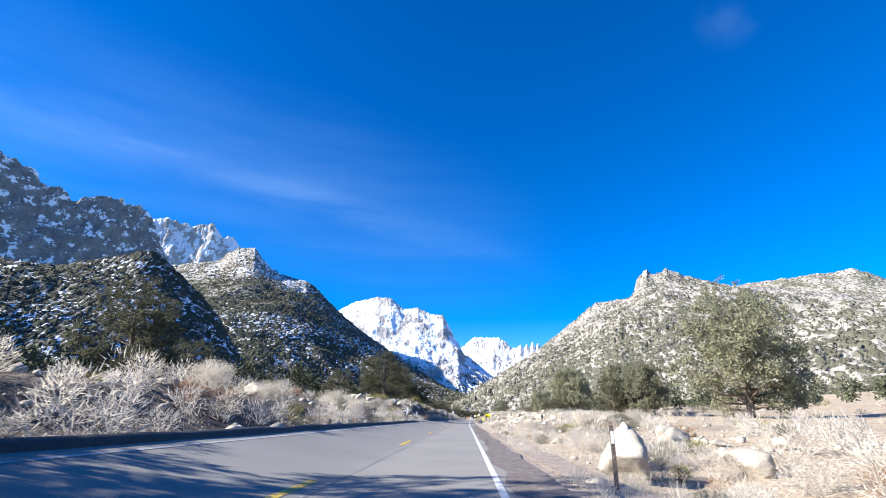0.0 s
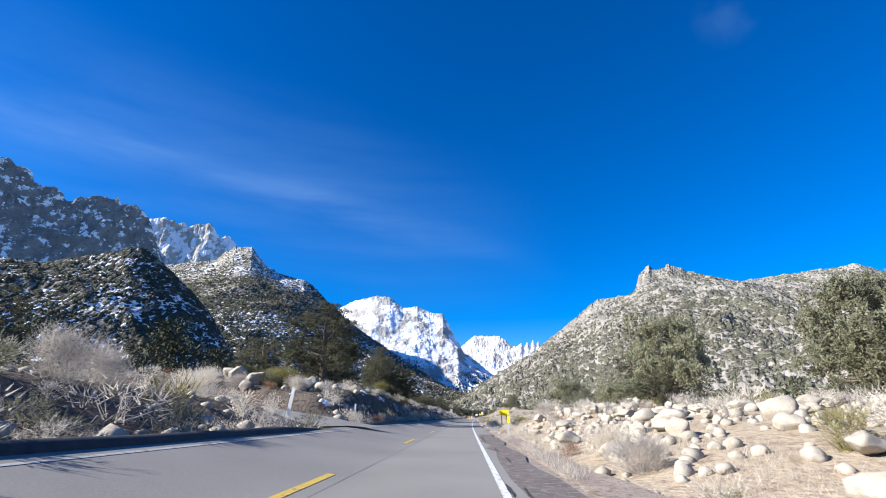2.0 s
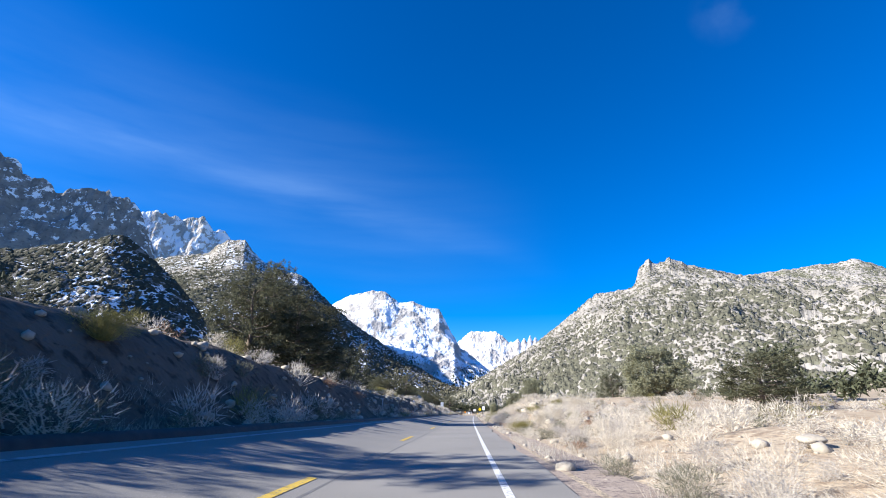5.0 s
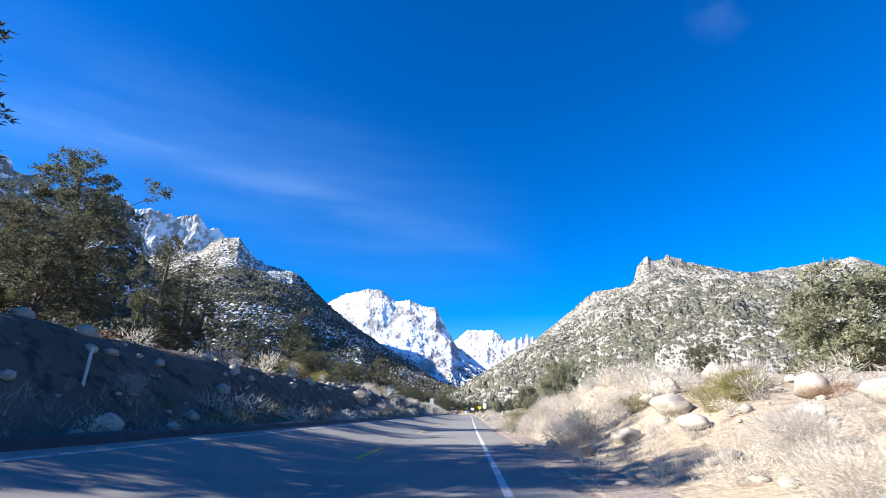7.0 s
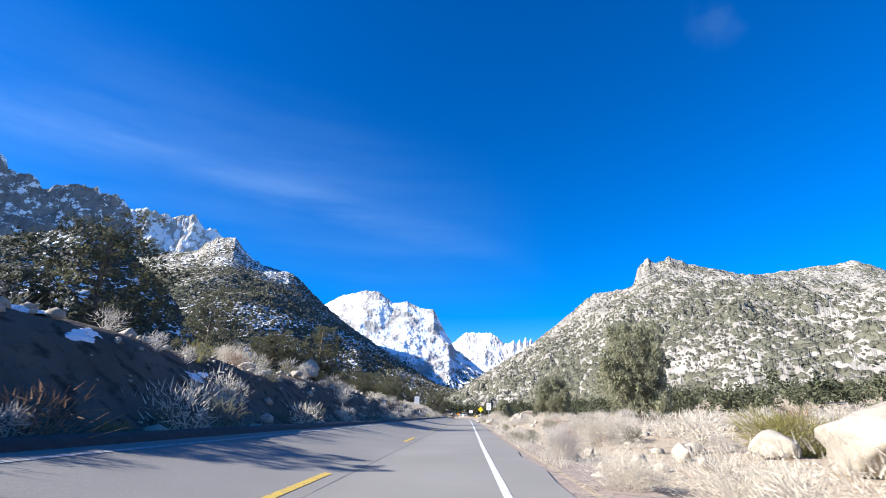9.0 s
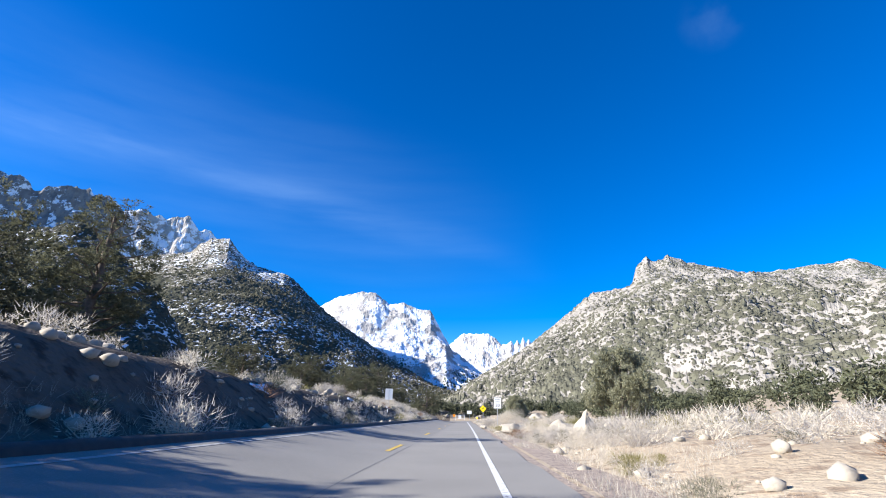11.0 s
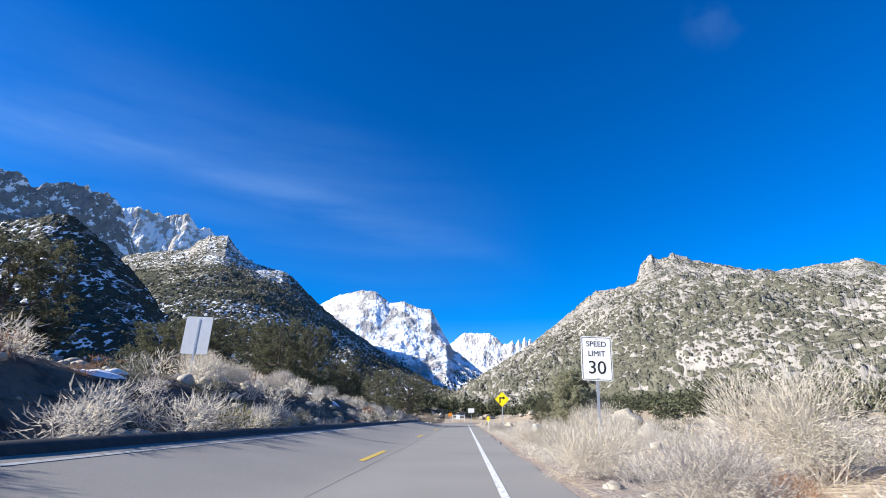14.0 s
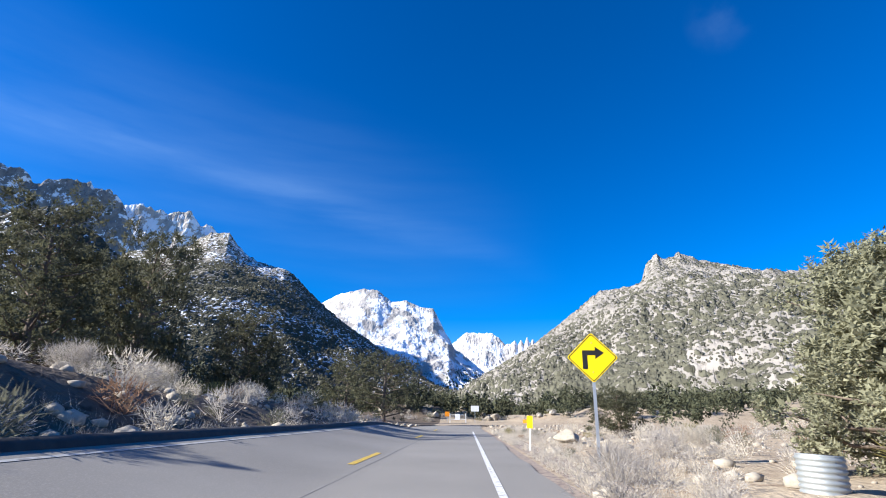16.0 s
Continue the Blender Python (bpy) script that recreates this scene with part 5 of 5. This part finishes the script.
# sealed seam between the lanes, and broken edges of the near lane
seam = new("tar_seam", strip("tar_seam", [-1.80, -1.775], M["seam"], 0.004, (-40, 280), wobble=0.03))
seam.parent = road
r4 = np.random.default_rng(101)
for k in range(16):
    y0 = r4.uniform(4, 60)
    n0 = r4.uniform(0.5, 0.95)
    ln, v, f = r4.uniform(1.0, 3.6), [], []
    for j in range(7):
        y = y0 + ln * j / 6
        w = 0.02 * math.sin(math.pi * j / 6) * r4.uniform(0.5, 1.6) + 0.004
        c = n0 + 0.05 * noise.noise((y * 2.2, k, 0))
        v += [(cx(y) + c - w, y, 0.008), (cx(y) + c + w, y, 0.008)]
    for j in range(6):
        f.append([2 * j, 2 * j + 1, 2 * j + 3, 2 * j + 2])
    o = new("crack_patch", mesh_from("crack_patch", v, f, M["tar"]))
    o.parent = road


def rounded(w, h, r, steps=4):
    pts = []
    for cxx, cyy, a0 in ((w / 2 - r, h / 2 - r, 0), (-w / 2 + r, h / 2 - r, 90), (-w / 2 + r, -h / 2 + r, 180), (w / 2 - r, -h / 2 + r, 270)):
        for k in range(steps + 1):
            a = radians(a0 + 90 * k / steps)
            pts.append((cxx + r * math.cos(a), cyy + r * math.sin(a)))
    return pts


def plate(pts, y0, y1):
    """A flat plate of that outline (x, z), between depths y0 and y1."""
    bm = bmesh.new()
    fr = bm.faces.new([bm.verts.new((x, y0, z)) for x, z in pts])
    ex = bmesh.ops.extrude_face_region(bm, geom=[fr])
    for v in ex["geom"]:
        if isinstance(v, bmesh.types.BMVert):
            v.co.y = y1
    bmesh.ops.recalc_face_normals(bm, faces=bm.faces)
    return bm


def ring(outer, inner, y0, y1):
    bm = bmesh.new()
    n = len(outer)
    rows4 = [[bm.verts.new((x, y, z)) for x, z in pts] for pts, y in ((outer, y0), (inner, y0), (inner, y1), (outer, y1))]
    for i in range(n):
        j = (i + 1) % n
        for a in range(4):
            b = (a + 1) % 4
            bm.faces.new([rows4[a][i], rows4[a][j], rows4[b][j], rows4[b][i]])
    bmesh.ops.recalc_face_normals(bm, faces=bm.faces)
    return bm


def moved(pts, dx, dz):
    return [(x + dx, z + dz) for x, z in pts]


def lettering(name, text, size, x, z, y, mat, parent, wide=1.0):
    """Letters in relief on a sign face that looks towards -y."""
    cu = bpy.data.curves.new(name, "FONT")
    cu.body, cu.size, cu.align_x, cu.align_y, cu.extrude, cu.offset = text, size, "CENTER", "CENTER", 0.001, 0.0
    tmp = bpy.data.objects.new(name, cu)
    me = bpy.data.meshes.new_from_object(tmp)
    bpy.data.objects.remove(tmp)
    me.materials.clear()
    me.materials.append(mat)
    ob = new(name, me)
    ob.matrix_basis = pose(x, y, z, 90, 0, 0)
    ob.scale = (wide, 1, 1)
    ob.parent = parent
    return ob


def channel_post(h, w=0.06, d=0.035):
    """A U-shaped galvanised post."""
    bm = bmesh.new()
    box(bm, -w / 2, w / 2, -0.004, 0.0, 0, h)
    box(bm, -w / 2, -w / 2 + 0.006, 0.0, d, 0, h)
    box(bm, w / 2 - 0.006, w / 2, 0.0, d, 0, h)
    return bm


def bolt(x, z, y):
    bm = bmesh.new()
    bmesh.ops.create_cone(bm, cap_ends=True, segments=8, radius1=0.012, radius2=0.010, depth=0.008, matrix=Matrix.Translation((x, y, z)) @ Matrix.Rotation(radians(90), 4, "X"))
    return bm


# speed limit sign
x, y = 5.72, 225.4
gz = ground_z(x, y) - 0.1
sgn = empty("speed_limit_sign", pose(x, y, gz, 0, 3.0, -4), "white speed limit sign on a galvanised steel post", "road sign")
pz0, pz1 = 1.70 - gz, 2.77 - gz
mid = (pz0 + pz1) / 2
part("post", channel_post(pz1 - 0.08), M["steel"], sgn, "galvanised steel post")
pan = part("panel", plate(moved(rounded(0.74, pz1 - pz0, 0.05), 0, mid), -0.012, -0.008), M["sign_white"], sgn)
part("border", ring(moved(rounded(0.70, pz1 - pz0 - 0.04, 0.04), 0, mid), moved(rounded(0.675, pz1 - pz0 - 0.065, 0.03), 0, mid), -0.0145, -0.0121), M["black"], pan, "black border line")
lettering("lettering", "SPEED", 0.185, 0, mid + 0.345, -0.0145, M["black"], pan, 0.98)
lettering("lettering", "LIMIT", 0.185, 0, mid + 0.11, -0.0145, M["black"], pan, 0.95)
lettering("numerals", "30", 0.44, 0, mid - 0.235, -0.0145, M["black"], pan, 1.02)
for z in (pz0 + 0.06, pz1 - 0.06):
    part("bolt", bolt(0, z, -0.018), M["steel"], sgn)

# yellow turn sign
x, y = 5.6, 248.8
gz = ground_z(x, y) - 0.1
sgn = empty("turn_sign", pose(x, y, gz, 0, 1.0, -10), "yellow diamond right-turn warning sign on a steel post", "road sign")
c = 2.06 - gz
q = 1.03 / math.sqrt(2)


def diamond(side, r):
    return [((a - b) / math.sqrt(2), (a + b) / math.sqrt(2) + c) for a, b in rounded(side, side, r)]


part("post", channel_post(c + 0.40), M["steel"], sgn, "galvanised steel post")
pan = part("panel", plate(diamond(q, 0.045), -0.012, -0.008), M["sign_yellow"], sgn)
part("border", ring(diamond(q - 0.035, 0.036), diamond(q - 0.065, 0.03), -0.0145, -0.0121), M["black"], pan, "black border line")
arrow = [(-0.20, -0.24), (-0.10, -0.24), (-0.10, 0.045), (0.06, 0.045), (0.06, -0.03), (0.24, 0.095), (0.06, 0.22), (0.06, 0.145), (-0.20, 0.145)]
part("arrow", plate(moved(arrow, 0, c), -0.0145, -0.0121), M["black"], pan, "black right-turn arrow")
for z in (c - 0.3, c + 0.3):
    part("bolt", bolt(0, z, -0.018), M["steel"], sgn)

M["faded"] = material("faded_lettering", (0.42, 0.30, 0.03), (0.5, 0.36, 0.03), 6, 0.6)
# yellow notice board on two wooden posts
x, y = 3.64, 85.5
gz = ground_z(x, y) - 0.1
sgn = empty("notice_sign", pose(x, y, gz, 0, 0, -20), "yellow rectangular notice sign on two wooden posts", "road sign")
for dx in (-0.26, 0.24):
    bm = bmesh.new()
    box(bm, dx - 0.04, dx + 0.04, 0.0, 0.08, 0, 1.56 - gz, 0.006)
    part("post", bm, M["redwood"], sgn, "brown wooden post")
c = 1.29 - gz
pan = part("panel", plate(moved(rounded(0.90, 0.50, 0.03), 0, c), -0.012, -0.002), M["sign_yellow"], sgn)
for dz, w in ((0.13, 0.50), (0.0, 0.28), (-0.13, 0.62)):
    bm = bmesh.new()
    k = int(w / 0.085)
    for i in range(k):
        x0 = -w / 2 + i * w / k
        box(bm, x0, x0 + w / k * 0.7, -0.0145, -0.0121, c + dz - 0.022, c + dz + 0.022)
    part("writing_bar", bm, M["faded"], pan, "faded brown lettering")


def paddle(x, y, top, label, lean=0.0, w=0.10, mat="post_white", turn=0.0):
    gz = ground_z(x, y) - 0.08
    ob = empty("delineator_post", pose(x, y, gz, 0, lean, turn), label, "post", "delineator posts")
    h = top - gz
    bm = bmesh.new()
    box(bm, -w / 2, w / 2, -0.012, 0.012, 0, h, 0.004)
    part("blade", bm, M[mat], ob)
    bm = bmesh.new()
    box(bm, -w * 0.36, w * 0.36, -0.016, -0.0125, h - 0.24, h - 0.08)
    part("reflector", bm, M["sign_white"], ob, "pale reflective patch")
    return ob


paddle(-6.2, 63.8, 1.56, "white plastic delineator post at the driveway", 1.0)
paddle(-6.3, 53.3, 1.86, "white plastic delineator post at the driveway", 9.0, 0.13)
paddle(-6.15, 124.9, 1.95, "thin white snow pole leaning on the bank", 2.0, 0.05)
paddle(-4.45, 217.9, 1.56, "white plastic delineator post beside the sign", 4.0, 0.09)
paddle(2.0, 7.2, 0.78, "dark olive metal post at the road edge", 0.0, 0.06, "bark")


def marker(x, y, z0, z1, label, w, second=False):
    gz = ground_z(x, y) - 0.08
    ob = empty("marker_post", pose(x, y, gz, 0, 2.0, -20), label, "post", "marker posts")
    part("post", channel_post(z1 - gz, 0.045, 0.03), M["steel"] if not second else M["post_white"], ob)
    part("panel", plate(moved(rounded(w, z1 - z0, 0.01), 0, (z0 + z1) / 2 - gz), -0.012, -0.006), M["sign_yellow"], ob, "yellow reflective plate")
    if second:
        part("flag_panel", plate(moved(rounded(0.12, 0.10, 0.01), -0.14, z1 - gz - 0.16), -0.004, 0.0), M["orange"], ob, "orange plate")
    return ob


marker(2.05, 61.4, 0.60, 0.90, "yellow object marker on a steel post", 0.16)
marker(2.0, 83.4, 0.55, 0.84, "yellow object marker on a steel post", 0.16)
marker(4.9, 253.4, 0.58, 0.92, "yellow object marker on a white post", 0.17, True)

# back of the sign for oncoming traffic
x, y = -5.7, 228.0
gz = ground_z(x, y) - 0.1
sgn = empty("road_sign", pose(x, y, gz, 0, 1.5, 6), "bare aluminium back of a road sign on a post", "road sign")
part("panel", plate(moved(rounded(0.80, 1.15, 0.05), 0, 3.25 - gz), 0.004, 0.010), M["sign_back"], sgn)
part("post", channel_post(3.75 - gz, 0.055), M["steel"], sgn, "steel channel post")
for z in (2.85, 3.65):
    part("bolt", bolt(0, z - gz, -0.008), M["steel"], sgn)

# weathered wooden post with two small plates at the side road
x, y = 9.75, 82.7
gz = ground_z(x, y) - 0.1
wp = empty("wooden_post", pose(x, y, gz, 0, 4.0, 10), "weathered reddish wooden post with two small plates", "post")
bm = bmesh.new()
box(bm, -0.075, 0.075, -0.075, 0.075, 0, 1.5 - gz, 0.015)
part("post", bm, M["redwood"], wp)
for z in (1.28, 1.05):
    bm = bmesh.new()
    box(bm, -0.20, 0.20, -0.10, -0.08, z - gz - 0.05, z - gz + 0.05, 0.004)
    part("name_plate", bm, M["granite"], wp, "grey weathered board")

# galvanised drum under the juniper
x, y = 7.36, 245.2
gz = ground_z(x, y) - 0.05
bm = bmesh.new()
rings = []
for i in range(29):
    z = 0.46 * i / 28
    rr = 0.26 + 0.010 * math.sin(i * math.pi / 2)
    rings.append([bm.verts.new((rr * math.cos(2 * math.pi * k / 24), rr * math.sin(2 * math.pi * k / 24), z)) for k in range(24)])
for a, b in zip(rings, rings[1:]):
    for k in range(24):
        bm.faces.new((a[k], a[(k + 1) % 24], b[(k + 1) % 24], b[k]))
bm.faces.new(rings[-1])
drum = new("corrugated_drum", bm_mesh("corrugated_drum", bm, M["drum"], True))
drum.matrix_basis = pose(x, y, gz, 0, 3, 0)
tagged(drum, "galvanised corrugated steel drum under the juniper", "drum")

# end of the straight: board, gate, warning board and rocky mound
x, y = 5.6, 318.0
gz = ground_z(x, y) - 0.1
sgn = empty("information_sign", pose(x, y, gz, 0, 0, 0), "white rectangular sign on one post beyond the bend", "road sign")
part("panel", plate(moved(rounded(1.25, 0.85, 0.05), 0, 2.2 - gz), -0.012, -0.004), M["sign_white"], sgn)
part("post", channel_post(2.5 - gz, 0.07), M["steel"], sgn)
x, y = 1.3, 317.0
gz = ground_z(x, y) - 0.1
sgn = empty("chevron_sign", pose(x, y, gz, 0, 0, 0), "small orange warning board beyond the bend", "road sign")
part("panel", plate(moved(rounded(0.7, 0.7, 0.03), 0, 1.35 - gz), -0.012, -0.004), M["orange"], sgn)
part("post", channel_post(1.4 - gz), M["steel"], sgn)
gz = ground_z(2.6, 319) - 0.05
gate = empty("road_gate", pose(2.6, 319, gz, 0, 0, 0), "white steel road gate standing by the bend", "gate")
for dx in (-0.9, 1.6):
    bm = bmesh.new()
    box(bm, dx - 0.06, dx + 0.06, -0.06, 0.06, 0, 1.5, 0.01)
    part("gate_post", bm, M["post_white"], gate)
for z in (0.6, 1.25):
    bm = bmesh.new()
    box(bm, -0.9, 1.6, -0.03, 0.03, z - 0.04, z + 0.04, 0.01)
    part("rail", bm, M["post_white"], gate)
part("gate_panel", plate(moved(rounded(0.8, 0.9, 0.03), 0.3, 0.95), -0.07, -0.05), M["sign_white"], gate, "white board on the gate")

for k in range(9):
    rr = np.random.default_rng(300 + k)
    x, y = rr.uniform(-12, 16), rr.uniform(322, 336)
    if x > 8:
        y -= 6
    boulder(x, y, rr.uniform(0.8, 1.9), rr.uniform(0.6, 0.95), k, rr.uniform(0, 360), 0.15, "pale granite boulder in the mound beyond the bend")
for k in range(16):
    rr = np.random.default_rng(340 + k)
    x, y = rr.uniform(10, 40), rr.uniform(316, 326)
    boulder(x, y, rr.uniform(0.6, 1.4), rr.uniform(0.6, 0.9), k, rr.uniform(0, 360), 0.2, "pale granite boulder in the mound beyond the bend")


# ---------------------------------------------------------------- old snow
def snow_patch(x, y, lx, ly, seed):
    v, f = [], []
    nu, nv = 14, 10
    for i in range(nu + 1):
        for j in range(nv + 1):
            a, b = 2 * i / nu - 1, 2 * j / nv - 1
            px, py = x + a * lx * 0.5, y + b * ly * 0.5
            d = math.sqrt(a * a + b * b) + 0.75 * noise.noise((a * 2.1, b * 2.1, seed))
            v.append((px, py, ground_z(px, py) + 0.05 * (1 - d * d * 1.9) + 0.02 * noise.noise((px * 4, py * 4, 0))))
    for i in range(nu):
        for j in range(nv):
            q = i * (nv + 1) + j
            f.append([q, q + nv + 1, q + nv + 2, q + 1])
    tagged(new("snow_patch", mesh_from("snow_patch", v, f, M["snow"], True)), "small patch of old snow in the shade", "snow", "snow patches")


SNOW = [(-7.5, 80.1, 0.9, 1.6), (-9.0, 81.0, 0.8, 1.6), (-8.0, 74.9, 0.9, 1.8), (-6.6, 84.0, 0.6, 1.8), (-7.2, 154.4, 0.7, 1.5), (-6.5, 154.9, 0.5, 1.1), (-7.8, 153.4, 0.6, 1.0), (-5.9, 158.4, 0.5, 1.4), (-5.4, 206.6, 0.7, 1.8),
        (-5.6, 241.4, 1.2, 1.6), (-4.4, 241.6, 0.7, 1.4), (-5.1, 223.4, 0.9, 2.2), (-7.3, 61.9, 0.9, 1.6), (-5.6, 191.6, 0.8, 2.0)]
for k, (x, y, lx, ly) in enumerate(SNOW):
    snow_patch(x, y, lx * 0.6, ly * 0.75, k * 3.1)
    if k % 2:
        snow_patch(x - 0.30 * lx, y + 0.42 * ly, lx * 0.35, ly * 0.5, k * 3.1 + 1)
